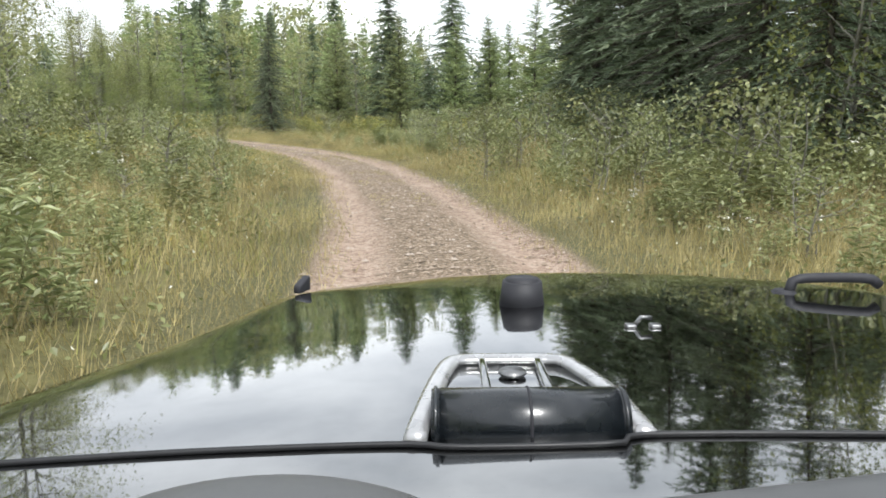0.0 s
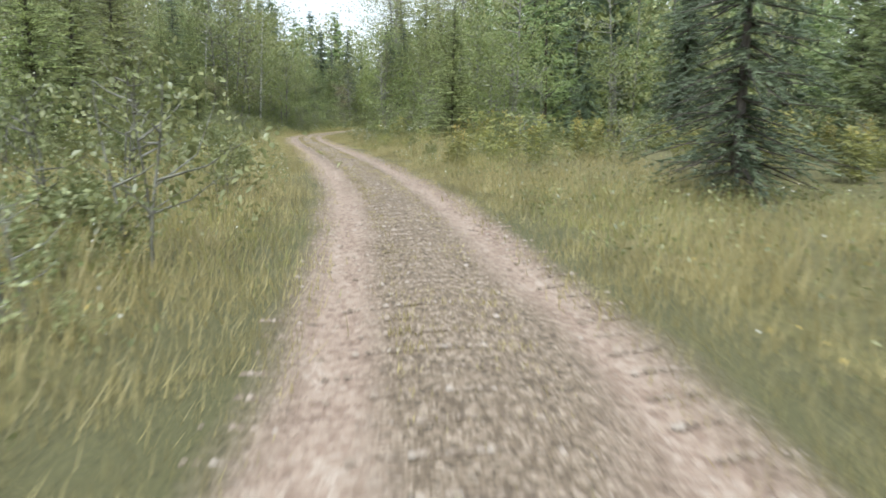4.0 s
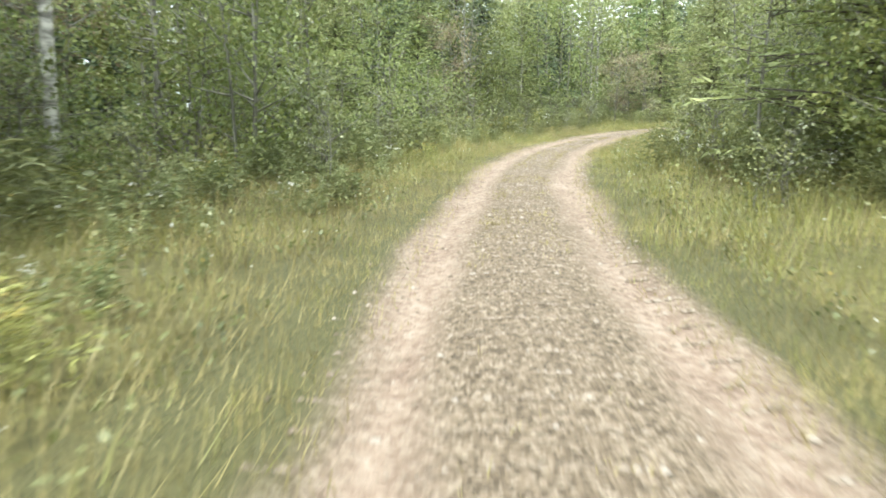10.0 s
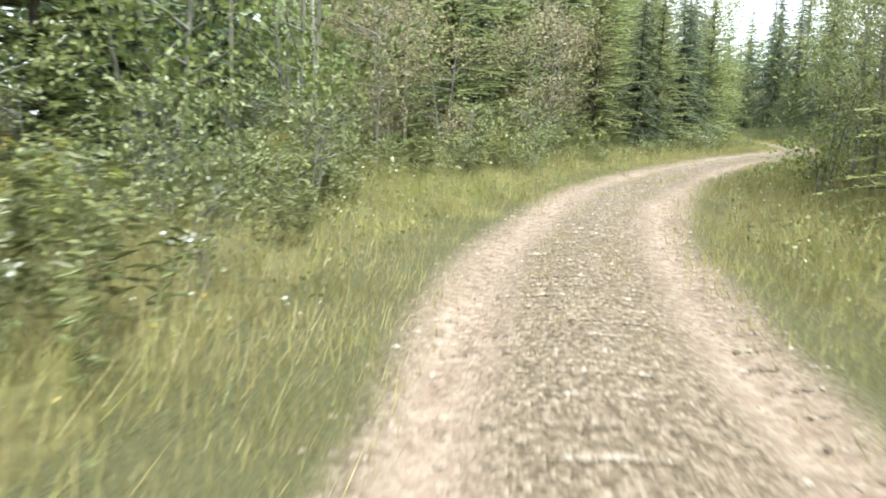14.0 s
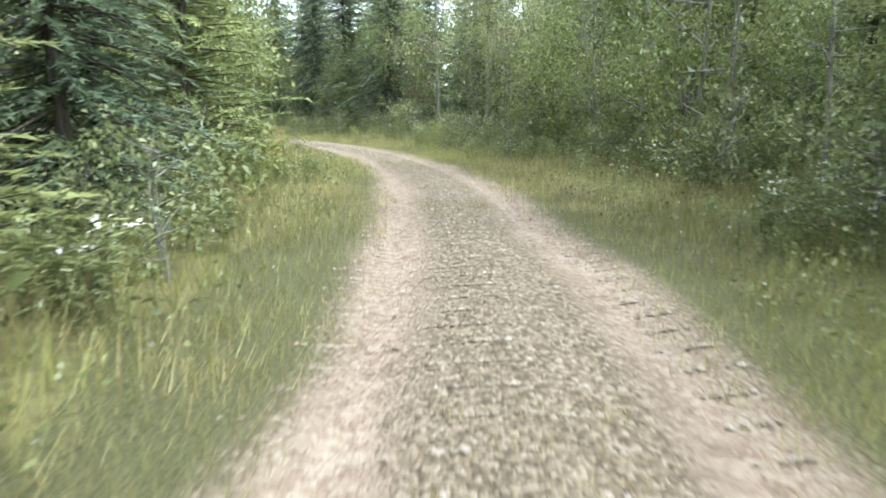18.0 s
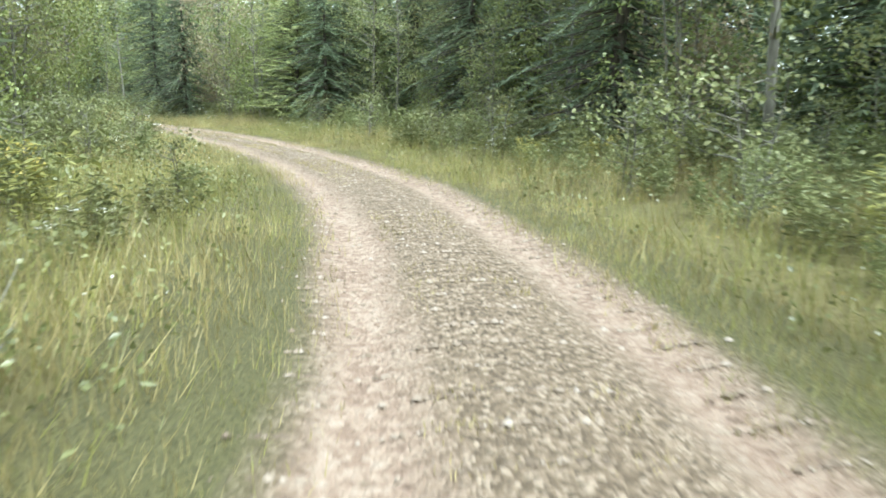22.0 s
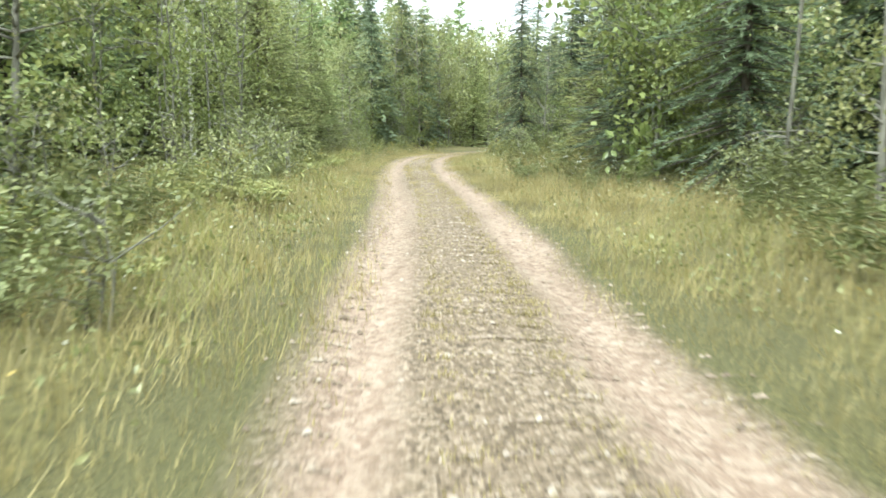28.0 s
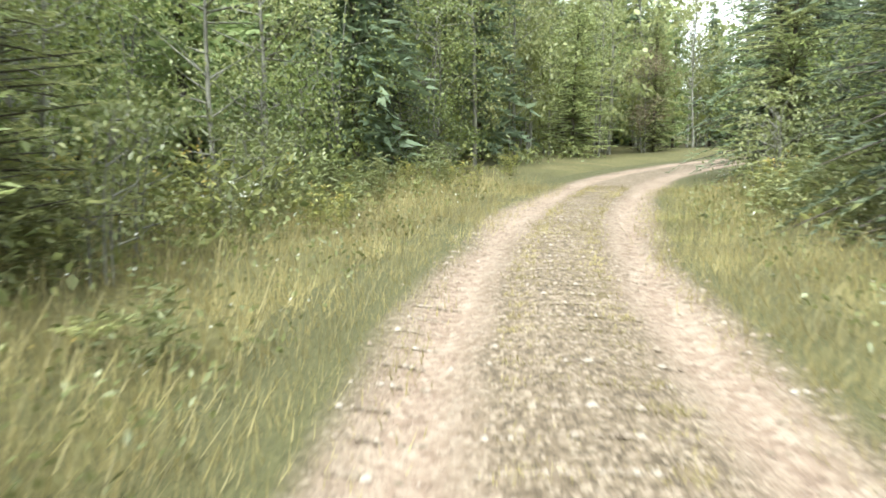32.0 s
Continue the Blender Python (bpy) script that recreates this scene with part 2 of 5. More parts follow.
def gravel_material():
    """Reddish sand in the two wheel ruts, stony brown soil on the crown and shoulders. The map runs across and along the track, in metres."""
    m, n, l, b = material("sandy_gravel")
    uv = n.new("ShaderNodeUVMap")
    uv.uv_map = "track"
    sep = n.new("ShaderNodeSeparateXYZ")
    l.new(uv.outputs[0], sep.inputs[0])
    wob = n.new("ShaderNodeTexNoise")
    wob.inputs["Scale"].default_value, wob.inputs["Detail"].default_value = 0.9, 6
    drawn = n.new("ShaderNodeMapping")
    drawn.inputs["Scale"].default_value = (1.0, 0.22, 1.0)
    l.new(uv.outputs[0], drawn.inputs[0])
    l.new(drawn.outputs[0], wob.inputs[0])

    def mth(op, a, bb=None, c=None):
        k = n.new("ShaderNodeMath")
        k.operation = op
        for i, v in enumerate((a, bb, c)):
            if v is None:
                continue
            if isinstance(v, (int, float)):
                k.inputs[i].default_value = v
            else:
                l.new(v, k.inputs[i])
        return k.outputs[0]

    side = mth("ABSOLUTE", sep.outputs[0])
    off = mth("ABSOLUTE", mth("SUBTRACT", side, 0.95))
    rut = mth("ADD", off, mth("MULTIPLY", mth("SUBTRACT", wob.outputs[0], 0.5), 0.9))
    rr = ramp(n, [(0.10, (1, 1, 1)), (0.46, (0, 0, 0))])
    l.new(rut, rr.inputs[0])
    vor = n.new("ShaderNodeTexVoronoi")
    vor.inputs["Scale"].default_value = 33
    l.new(uv.outputs[0], vor.inputs[0])
    fine = n.new("ShaderNodeTexNoise")
    fine.inputs["Scale"].default_value, fine.inputs["Detail"].default_value = 26, 7
    l.new(uv.outputs[0], fine.inputs[0])
    patchy = n.new("ShaderNodeTexNoise")
    patchy.inputs["Scale"].default_value, patchy.inputs["Detail"].default_value = 3.2, 5
    l.new(drawn.outputs[0], patchy.inputs[0])
    grit = n.new("ShaderNodeTexVoronoi")
    grit.inputs["Scale"].default_value = 17
    l.new(uv.outputs[0], grit.inputs[0])
    gsep = n.new("ShaderNodeSeparateColor")
    l.new(grit.outputs["Color"], gsep.inputs[0])
    sand = ramp(n, [(0.28, (0.142, 0.095, 0.069)), (0.42, (0.257, 0.181, 0.132)), (0.56, (0.342, 0.257, 0.194)), (0.72, (0.423, 0.342, 0.273))])
    l.new(mth("ADD", mth("MULTIPLY_ADD", patchy.outputs[0], 0.35, mth("MULTIPLY", fine.outputs[0], 0.40)), mth("MULTIPLY", gsep.outputs[1], 0.25)), sand.inputs[0])
    stones = ramp(n, [(0.0, (0.081, 0.059, 0.036)), (0.45, (0.167, 0.122, 0.079)), (0.75, (0.248, 0.187, 0.130)), (1.0, (0.378, 0.302, 0.225))])
    sepc = n.new("ShaderNodeSeparateColor")
    l.new(vor.outputs["Color"], sepc.inputs[0])
    l.new(sepc.outputs[0], stones.inputs[0])
    mx = n.new("ShaderNodeMix")
    mx.data_type = "RGBA"
    l.new(rr.outputs[0], mx.inputs[0])
    l.new(stones.outputs[0], mx.inputs[6])
    l.new(sand.outputs[0], mx.inputs[7])
    turf = ramp(n, [(0.3, (0.050, 0.048, 0.016)), (0.55, (0.100, 0.094, 0.034)), (0.8, (0.160, 0.140, 0.060))])
    l.new(fine.outputs[0], turf.inputs[0])
    edge = ramp(n, [(0.0, (0, 0, 0)), (1.0, (1, 1, 1))])
    l.new(mth("MULTIPLY_ADD", mth("ADD", side, mth("MULTIPLY", mth("SUBTRACT", wob.outputs[0], 0.5), 0.7)), 3.6, -4.5), edge.inputs[0])
    mx2 = n.new("ShaderNodeMix")
    mx2.data_type = "RGBA"
    l.new(edge.outputs[0], mx2.inputs[0])
    l.new(mx.outputs[2], mx2.inputs[6])
    l.new(turf.outputs[0], mx2.inputs[7])
    l.new(mx2.outputs[2], b.inputs["Base Color"])
    b.inputs["Roughness"].default_value = 0.92
    hgt = mth("ADD", mth("MULTIPLY", vor.outputs["Distance"], -1.0), fine.outputs[0])
    bp = n.new("ShaderNodeBump")
    bp.inputs["Strength"].default_value, bp.inputs["Distance"].default_value = 0.8, 0.03
    l.new(hgt, bp.inputs["Height"])
    l.new(bp.outputs[0], b.inputs["Normal"])
    return m


def stone_material():
    m, n, l, b = material("pebbles")
    geo = n.new("ShaderNodeNewGeometry")
    r = ramp(n, [(0.0, (0.136, 0.102, 0.072)), (0.4, (0.224, 0.172, 0.124)), (0.8, (0.304, 0.244, 0.188)), (1.0, (0.400, 0.344, 0.288))])
    l.new(geo.outputs["Random Per Island"], r.inputs[0])
    l.new(r.outputs[0], b.inputs["Base Color"])
    b.inputs["Roughness"].default_value = 0.85
    return m


M_SOIL, M_GRAVEL, M_STONE = soil_material(), gravel_material(), stone_material()

# ================= the line of the track and the lie of the land =================
TRACK_A = [(-26, -1.5, 0), (-13, -0.6, 0), (0.0, 0.0, -0.01), (8.9, 0.5, 0.03), (17.7, 2.0, 0.05), (26.3, 4.4, 0.03), (34.5, 7.9, -0.02), (42.3, 12.1, -0.02), (49.7, 17.1, 0.0),
           (56.6, 22.7, 0.04), (63.2, 28.7, 0.07), (69.7, 34.8, 0.08), (76.4, 40.8, 0.05), (83.3, 46.4, -0.01), (90.8, 51.3, -0.09), (98.6, 55.6, -0.13), (106.7, 59.3, -0.09)]
TRACK_B = [(115.1, 62.1, -0.06), (123.9, 63.6, 0.02), (132.8, 63.2, 0.07), (141.4, 61.1, 0.12), (149.7, 57.7, 0.18), (157.8, 53.9, 0.18), (166.0, 50.7, 0.07), (174.7, 48.4, -0.12), (183.5, 47.5, -0.14),
           (192.4, 48.1, -0.17), (201.1, 50.2, -0.16), (209.2, 53.7, -0.11), (216.9, 58.3, -0.06), (224.2, 63.3, 0.0), (231.5, 68.5, 0.05), (238.6, 74.0, 0.11), (245.7, 79.3, 0.15)]
TRACK_C = [(254.2, 84.3, 0.2), (263.2, 87.6, 0.2), (272.7, 89.2, 0.2), (282.3, 89.0, 0.2), (291.7, 87.0, 0.2), (300.5, 83.2, 0.2)]


def glide(points, step):
    """A smooth line through the points, sampled evenly."""
    p = np.array(points, float)
    q = np.vstack([2 * p[0] - p[1], p, 2 * p[-1] - p[-2]])
    out = []
    for i in range(len(p) - 1):
        a, b, c, d = q[i:i + 4]
        for t in np.linspace(0, 1, 24, endpoint=False):
            out.append(0.5 * ((2 * b) + (c - a) * t + (2 * a - 5 * b + 4 * c - d) * t * t + (3 * b - a - 3 * c + d) * t ** 3))
    out = np.array(out + [p[-1]])
    s = np.concatenate([[0], np.cumsum(np.linalg.norm(np.diff(out[:, :2], axis=0), axis=1))])
    g = np.arange(0, s[-1], step)
    return np.stack([np.interp(g, s, out[:, k]) for k in range(3)], 1), g


LINE, LINE_S = glide(TRACK_A + TRACK_B + TRACK_C, 0.4)
LINE_S = LINE_S - 26.1
TANG = np.gradient(LINE[:, :2], axis=0)
TANG /= np.linalg.norm(TANG, axis=1)[:, None]
# the wheel ruts lie to the right of the driver's line: metres along, metres off
ASIDE = [(-26, -0.4), (8, -0.38), (35, -0.38), (56, -0.25), (100, -0.48), (115, -0.55), (140, -0.75), (148, -0.5), (160, -0.38), (186, -0.45), (200, -0.75), (212, -0.82), (222, -0.6), (243, -0.68), (256, -0.47), (276, -0.52), (320, -0.45)]
LINE[:, :2] += np.stack([-TANG[:, 1], TANG[:, 0]], 1) * np.interp(LINE_S, [a for a, _ in ASIDE], [b for _, b in ASIDE])[:, None]
TANG = np.gradient(LINE[:, :2], axis=0)
TANG /= np.linalg.norm(TANG, axis=1)[:, None]
COARSE = LINE[::3]


def along(x, y):
    """For places x, y: the distance along the track, the way off it (left is positive), and its height there."""
    x, y = np.atleast_1d(x).astype(float), np.atleast_1d(y).astype(float)
    s, d, z = np.empty(len(x)), np.empty(len(x)), np.empty(len(x))
    for k in range(0, len(x), 20000):
        e = slice(k, k + 20000)
        i = ((x[e, None] - COARSE[None, :, 0]) ** 2 + (y[e, None] - COARSE[None, :, 1]) ** 2).argmin(1) * 3
        dx, dy = x[e] - LINE[i, 0], y[e] - LINE[i, 1]
        tx, ty = TANG[i, 0], TANG[i, 1]
        s[e], d[e], z[e] = LINE_S[i] + dx * tx + dy * ty, tx * dy - ty * dx, LINE[i, 2]
    return s, d, z


def beside(s, d):
    """The place d metres to the left of the track (negative: right), s metres along it."""
    i = np.clip(np.searchsorted(LINE_S, s), 0, len(LINE) - 1)
    return LINE[i, 0] - TANG[i, 1] * d, LINE[i, 1] + TANG[i, 0] * d


def swell(x, y):
    return 0.10 * np.sin(x * 0.31 + 1.3 * np.sin(y * 0.17)) + 0.08 * np.sin(y * 0.43 + x * 0.11)


def land(x, y):
    """Height of the ground, as plants stand on it."""
    s, d, z = along(x, y)
    a = np.abs(d)
    fall = np.exp(-np.maximum(a - 12, 0) / 30)
    bank = 0.22 * np.clip((a - 2.2) / 5, 0, 1)
    return z * fall + bank + swell(np.atleast_1d(x), np.atleast_1d(y)) * np.clip((a - 1.8) / 4, 0, 1) - 0.03 * np.clip(2.4 - a, 0, 0.6)


def bed(x, y):
    """Height of the sheet of soil: the track lies sunk in it."""
    _, d, _ = along(x, y)
    return land(x, y) - 0.22 * np.clip((2.5 - np.abs(d)) / 0.8, 0, 1)


def mesh_of(name, verts, faces, mats, smooth=False, slots=None):
    """A mesh from arrays: faces all of one size."""
    me = bpy.data.meshes.new(name)
    v, f = np.asarray(verts, np.float32), np.asarray(faces, np.int32)
    me.vertices.add(len(v))
    me.vertices.foreach_set("co", v.ravel())
    k = f.shape[1]
    me.loops.add(f.size)
    me.loops.foreach_set("vertex_index", f.ravel())
    me.polygons.add(len(f))
    me.polygons.foreach_set("loop_start", np.arange(0, f.size, k, dtype=np.int32))
    if slots is not None:
        me.polygons.foreach_set("material_index", np.asarray(slots, np.int32))
    for m in mats if isinstance(mats, (list, tuple)) else [mats]:
        me.materials.append(m)
    me.update(calc_edges=True)
    if smooth:
        me.polygons.foreach_set("use_smooth", np.ones(len(f), bool))
    return me


def build_ground():
    near_x, near_y = np.arange(-60, 341, 1.25), np.arange(-70, 181, 1.25)
    far = np.array([150, 400, 1000, 2600.0])
    gx = np.concatenate([-60 - far[::-1], near_x, 340 + far])
    gy = np.concatenate([-70 - far[::-1], near_y, 180 + far])
    X, Y = np.meshgrid(gx, gy, indexing="ij")
    Z = bed(X.ravel(), Y.ravel())
    v = np.stack([X.ravel(), Y.ravel(), Z], 1)
    a, b = len(gx), len(gy)
    i = (np.arange(a - 1)[:, None] * b + np.arange(b - 1)[None]).ravel()
    me = mesh_of("ground", v, np.stack([i, i + b, i + b + 1, i + 1], 1), M_SOIL, True)
    tagged(new("ground", me), "mossy forest soil under grass and weeds", "ground", kind="structure")


def build_track():
    across = np.concatenate([[-3.3, -2.4, -1.75], np.linspace(-1.5, 1.5, 25), [1.75, 2.4, 3.3]])
    rng = np.random.default_rng(5)
    n, w = len(LINE), len(across)
    nor = np.stack([-TANG[:, 1], TANG[:, 0]], 1)
    wander = np.interp(np.arange(n), np.arange(0, n + 12, 12), rng.normal(0, 0.05, n // 12 + 2))
    V = np.zeros((n, w, 3))
    for j, c in enumerate(across):
        rut = -0.055 * math.exp(-((abs(c) - 0.95) / 0.26) ** 2) + 0.035 * math.exp(-(c / 0.4) ** 2)
        drop = -0.17 if abs(c) > 3 else (-0.015 if abs(c) > 1.6 else 0.0)
        cc = c + (wander if abs(c) < 1.9 else 0)
        V[:, j, :2] = LINE[:, :2] + nor * np.reshape(cc * np.ones(n), (n, 1))
        V[:, j, 2] = LINE[:, 2] + 0.012 + rut + drop + (rng.normal(0, 0.004, n) if abs(c) < 1.6 else 0)
    i = (np.arange(n - 1)[:, None] * w + np.arange(w - 1)[None]).ravel()
    faces = np.stack([i, i + w, i + w + 1, i + 1], 1)
    me = mesh_of("track", V.reshape(-1, 3), faces, M_GRAVEL, True)
    uv = me.uv_layers.new(name="track")
    flat = np.stack([np.tile(across, n), np.repeat(LINE_S, w)], 1)
    uv.data.foreach_set("uv", flat[faces.ravel()].astype(np.float32).ravel())
    tagged(new("road", me), "two-rut forest track of reddish sand and gravel", "dirt road", kind="structure")
    return


build_ground()
build_track()

# ================= plants =================


def unit(v):
    return v / np.maximum(np.linalg.norm(v, axis=-1, keepdims=True), 1e-9)


def blades(base, way, length, width, droop, rng, spike=False):
    """Leaves as folded lozenges: four corners, two triangles, from base along way."""
    n = len(base)
    way = unit(way)
    side = unit(np.cross(way, rng.normal(0, 1, (n, 3)) + [0, 0, 1.2]))
    up = np.cross(side, way)
    L, W = np.reshape(length * np.ones(n), (n, 1)), np.reshape(width * np.ones(n), (n, 1))
    mid = base + way * L * 0.45 + up * L * 0.06
    tip = base + way * L - up * L * droop
    if spike:
        v = np.stack([base + side * W / 2, tip, base - side * W / 2], 1).reshape(-1, 3)
        return v, np.arange(n * 3).reshape(-1, 3)
    v = np.stack([base, mid + side * W / 2, tip, mid - side * W / 2], 1).reshape(-1, 3)
    i = np.arange(n) * 4
    f = np.concatenate([np.stack([i, i + 1, i + 2], 1), np.stack([i, i + 2, i + 3], 1)])
    return v, f


def tubes(lines, radii, sides):
    """Tapered, bent poles: lines is a list of (k, 3) arrays, radii of (k,) arrays. All triangles."""
    vs, fs, o = [], [], 0
    ang = np.arange(sides) * 2 * np.pi / sides
    for p, r in zip(lines, radii):
        t = unit(np.gradient(p, axis=0))
        ref = np.array([1.0, 0, 0]) if abs(t[0, 2]) > 0.7 else np.array([0, 0, 1.0])
        a = unit(np.cross(t, ref))
        b = np.cross(t, a)
        ring = p[:, None] + r[:, None, None] * (np.cos(ang)[None, :, None] * a[:, None] + np.sin(ang)[None, :, None] * b[:, None])
        vs.append(ring.reshape(-1, 3))
        k = len(p)
        i = (np.arange(k - 1)[:, None] * sides + np.arange(sides)[None]).ravel()
        j = (np.arange(k - 1)[:, None] * sides + (np.arange(sides)[None] + 1) % sides).ravel()
        fs.append(o + np.concatenate([np.stack([i, j, j + sides], 1), np.stack([i, j + sides, i + sides], 1)]))
        o += k * sides
    return np.concatenate(vs), np.concatenate(fs)


def joined(parts):
    vs, fs, o = [], [], 0
    for v, f in parts:
        vs.append(v)
        fs.append(f + o)
        o += len(v)
    return np.concatenate(vs), np.concatenate(fs)


def stem_line(h, lean, wave, k, rng):
    z = np.linspace(0, h, k)
    a = rng.uniform(0, 6.28)
    x = lean * z * math.cos(a) + wave * np.sin(z / h * 5 + a) * z / h
    y = lean * z * math.sin(a) + wave * np.cos(z / h * 4 + a) * z / h
    return np.stack([x - x[0], y - y[0], z - 0.15], 1)


def conifer(rng, h, reach, start, per, droop, leaf, wide, whorl, fine, lift=0.0, taper=0.9):
    """Trunk and whorls of branches set with flat sprays of needles."""
    trunk = stem_line(h, 0.01, 0.05, 10, rng)
    lines, radii = [trunk], [np.linspace(h * 0.012 + 0.02, 0.008, 10)]
    base, way, size = [], [], []
    z = start
    while z < h * 0.985:
        f = (z - start) / (h - start)
        r = reach * (1 - f) ** taper * rng.uniform(0.82, 1.12) * min(1, 0.72 + f * 3)
        turn = rng.uniform(0, 6.28)
        for k in range(per):
            a = turn + k * 6.283 / per + rng.normal(0, 0.22)
            rr = r * rng.uniform(0.6, 1.12)
            zz = z + rng.normal(0, whorl * 0.5)
            u = np.array([math.cos(a), math.sin(a), 0])
            cx = np.array([np.interp(zz, trunk[:, 2], trunk[:, 0]), np.interp(zz, trunk[:, 2], trunk[:, 1]), zz])
            m = max(3, int(rr / fine))
            q = (np.arange(m) + rng.uniform(0.2, 0.8, m)) / m
            rise, sag = lift + rng.normal(0, 0.14), droop * rng.uniform(0.5, 1.5)
            drop = (rise * q - sag * q * q * (1.25 - f)) * rr
            pts = cx + u * (q * rr)[:, None] + np.array([0, 0, 1]) * drop[:, None]
            if fine < 0.3:
                lines.append(np.stack([cx, cx + u * rr * 0.85 + [0, 0, (rise * 0.85 - sag * 0.72 * (1.25 - f)) * rr]]))
                radii.append(np.array([0.018, 0.004]) * (0.6 + rr * 0.4))
            w = np.cross([0, 0, 1.0], u)
            for sgn in (-1, 1, 0):
                sp = 0.55 if sgn else 0.0
                dirs = u * (1 - sp * 0.45) + w * (sgn * sp * 1.5) + rng.normal(0, 0.30, (m, 3)) + [0, 0, rise * 0.35 - sag * 0.35]
                base.append(pts)
                way.append(dirs)
                size.append(leaf * (1.1 - 0.5 * q * (1 if sgn else 0.3)) * min(1, 0.45 + rr / reach))
        z += whorl * rng.uniform(0.8, 1.2) * (1.1 - 0.45 * f)
    base, way, size = np.concatenate(base), np.concatenate(way), np.concatenate(size)
    wood = tubes(lines[:1], radii[:1], 6) if len(lines) == 1 else joined([tubes(lines[:1], radii[:1], 7), tubes(lines[1:], radii[1:], 3)])
    return wood, blades(base, way, size * rng.uniform(0.75, 1.25, len(size)), size * wide, 0.12, rng, True)


def broadleaf(rng, h, reach, start, limbs, leaves, leaf, slim=1.0, wave=0.15, stems=1, thick=0.011):
    """A stem or several, rising limbs, twigs and clumps of leaves with gaps between."""
    lines, radii, tips = [], [], []
    for k in range(stems):
        t = stem_line(h * rng.uniform(0.85, 1.0), 0.02 + 0.08 * (stems > 1), wave, 9, rng)
        t[:, :2] += rng.normal(0, 0.12 * (stems > 1), 2)
        lines.append(t)
        radii.append(np.linspace(h * thick + 0.012, 0.006, 9))
        for j in range(limbs // stems):
            f = rng.uniform(start, 0.97)
            p = np.array([np.interp(f * t[-1, 2], t[:, 2], t[:, c]) for c in range(3)])
            a = rng.uniform(0, 6.28)
            fr = (f - start) / (1 - start)
            r = reach * rng.uniform(0.55, 1.1) * (0.45 + 1.1 * fr * (1 - fr) * 2.2) * slim
            e = p + [math.cos(a) * r, math.sin(a) * r, r * rng.uniform(0.25, 0.9)]
            m = (p + e) / 2 + rng.normal(0, 0.08 * r, 3) - [0, 0, 0.08 * r]
            lines.append(np.stack([p, m, e]))
            radii.append(np.array([0.012 + h * 0.0022, 0.008, 0.003]))
            for q in (0.45, 0.75, 1.0, 1.0):
                tips.append(((p if q < 0.5 else m) * (1 - q) + e * q + rng.normal(0, 0.12 * r, 3), r))
    pick = rng.integers(0, len(tips), leaves)
    tp, tr = np.array([a for a, _ in tips]), np.array([b for _, b in tips])
    spread = (0.10 + 0.15 * tr[pick])[:, None]
    base = tp[pick] + rng.normal(0, 1, (leaves, 3)) * spread * [1, 1, 0.62]
    way = unit(rng.normal(0, 1, (leaves, 3))) + [0, 0, -0.35]
    return joined([tubes(lines[:1], radii[:1], 7), tubes(lines[1:], radii[1:], 3)]), blades(base, way, leaf * rng.uniform(0.65, 1.35, leaves), leaf * rng.uniform(0.5, 0.8, leaves), 0.15, rng)


def weed(rng, h, stems, leaves, leaf, width, spread):
    """A clump of upright stems with leaves all the way up."""
    lines, radii, base, way = [], [], [], []
    for k in range(stems):
        hh = h * rng.uniform(0.6, 1.05)
        t = stem_line(hh, rng.uniform(0.03, 0.28), 0.05, 5, rng)
        t[:, :2] += rng.normal(0, spread, 2)
        lines.append(t)
        radii.append(np.linspace(0.007, 0.003, 5))
        m = leaves // stems
        z = hh * rng.uniform(0.12, 1.0, m) ** 0.7 - 0.12
        a = rng.uniform(0, 6.28, m)
        base.append(np.stack([np.interp(z, t[:, 2], t[:, 0]), np.interp(z, t[:, 2], t[:, 1]), z], 1))
        way.append(np.stack([np.cos(a), np.sin(a), rng.uniform(-0.2, 0.75, m)], 1))
    base, way = np.concatenate(base), np.concatenate(way)
    return tubes(lines, radii, 3), blades(base, way, leaf * rng.uniform(0.6, 1.3, len(base)), leaf * width, 0.2, rng), np.array([t[-1] for t in lines])


def fern(rng, h):
    base, way, size, lines, radii = [], [], [], [], []
    for k in range(9):
        a, L = k * 0.7 + rng.normal(0, 0.2), h * rng.uniform(0.9, 1.4)
        q = np.linspace(0, 1, 16)
        r, z = L * 0.75 * q ** 1.1, h * (1.25 * q - 0.75 * q ** 2.2)
        line = np.stack([np.cos(a) * r, np.sin(a) * r, z], 1)
        lines.append(line[::5])
        radii.append(np.linspace(0.006, 0.002, len(line[::5])))
        w = np.array([-math.sin(a), math.cos(a), 0])
        for sgn in (-1, 1):
            base.append(line[4:])
            way.append(w * sgn + np.array([math.cos(a), math.sin(a), -0.1]) * 0.5 + rng.normal(0, 0.08, (12, 3)))
            size.append(h * 0.36 * (1.08 - q[4:]))
    base, way, size = np.concatenate(base), np.concatenate(way), np.concatenate(size)
    return tubes(lines, radii, 3), blades(base, way, size, size * 0.3, 0.1, rng)


# ---- one pattern of each plant; those that stand are copies of it ----
PATTERNS, SHAPES = {}, {}


def pattern(key, kind, label, category, wood, leaves, wood_mat, leaf_mat, extra=None, trunk="trunk", crown="crown"):
    ob = new(kind)
    tagged(ob, label, category)
    for name, (v, f), m in [(trunk, wood, wood_mat), (crown, leaves, leaf_mat)] + (extra or []):
        c = new(name, mesh_of(name, v, f, m, name == trunk))
        c.parent = ob
        if name in ("stem", "bloom", "foliage", "stalk", "frond", "twig", "crown"):
            tagged(c, kind="stuff")
    SHAPES.setdefault(key, []).append([(wood, wood_mat), (leaves, leaf_mat)])
    PATTERNS.setdefault(key, []).append([ob, False])


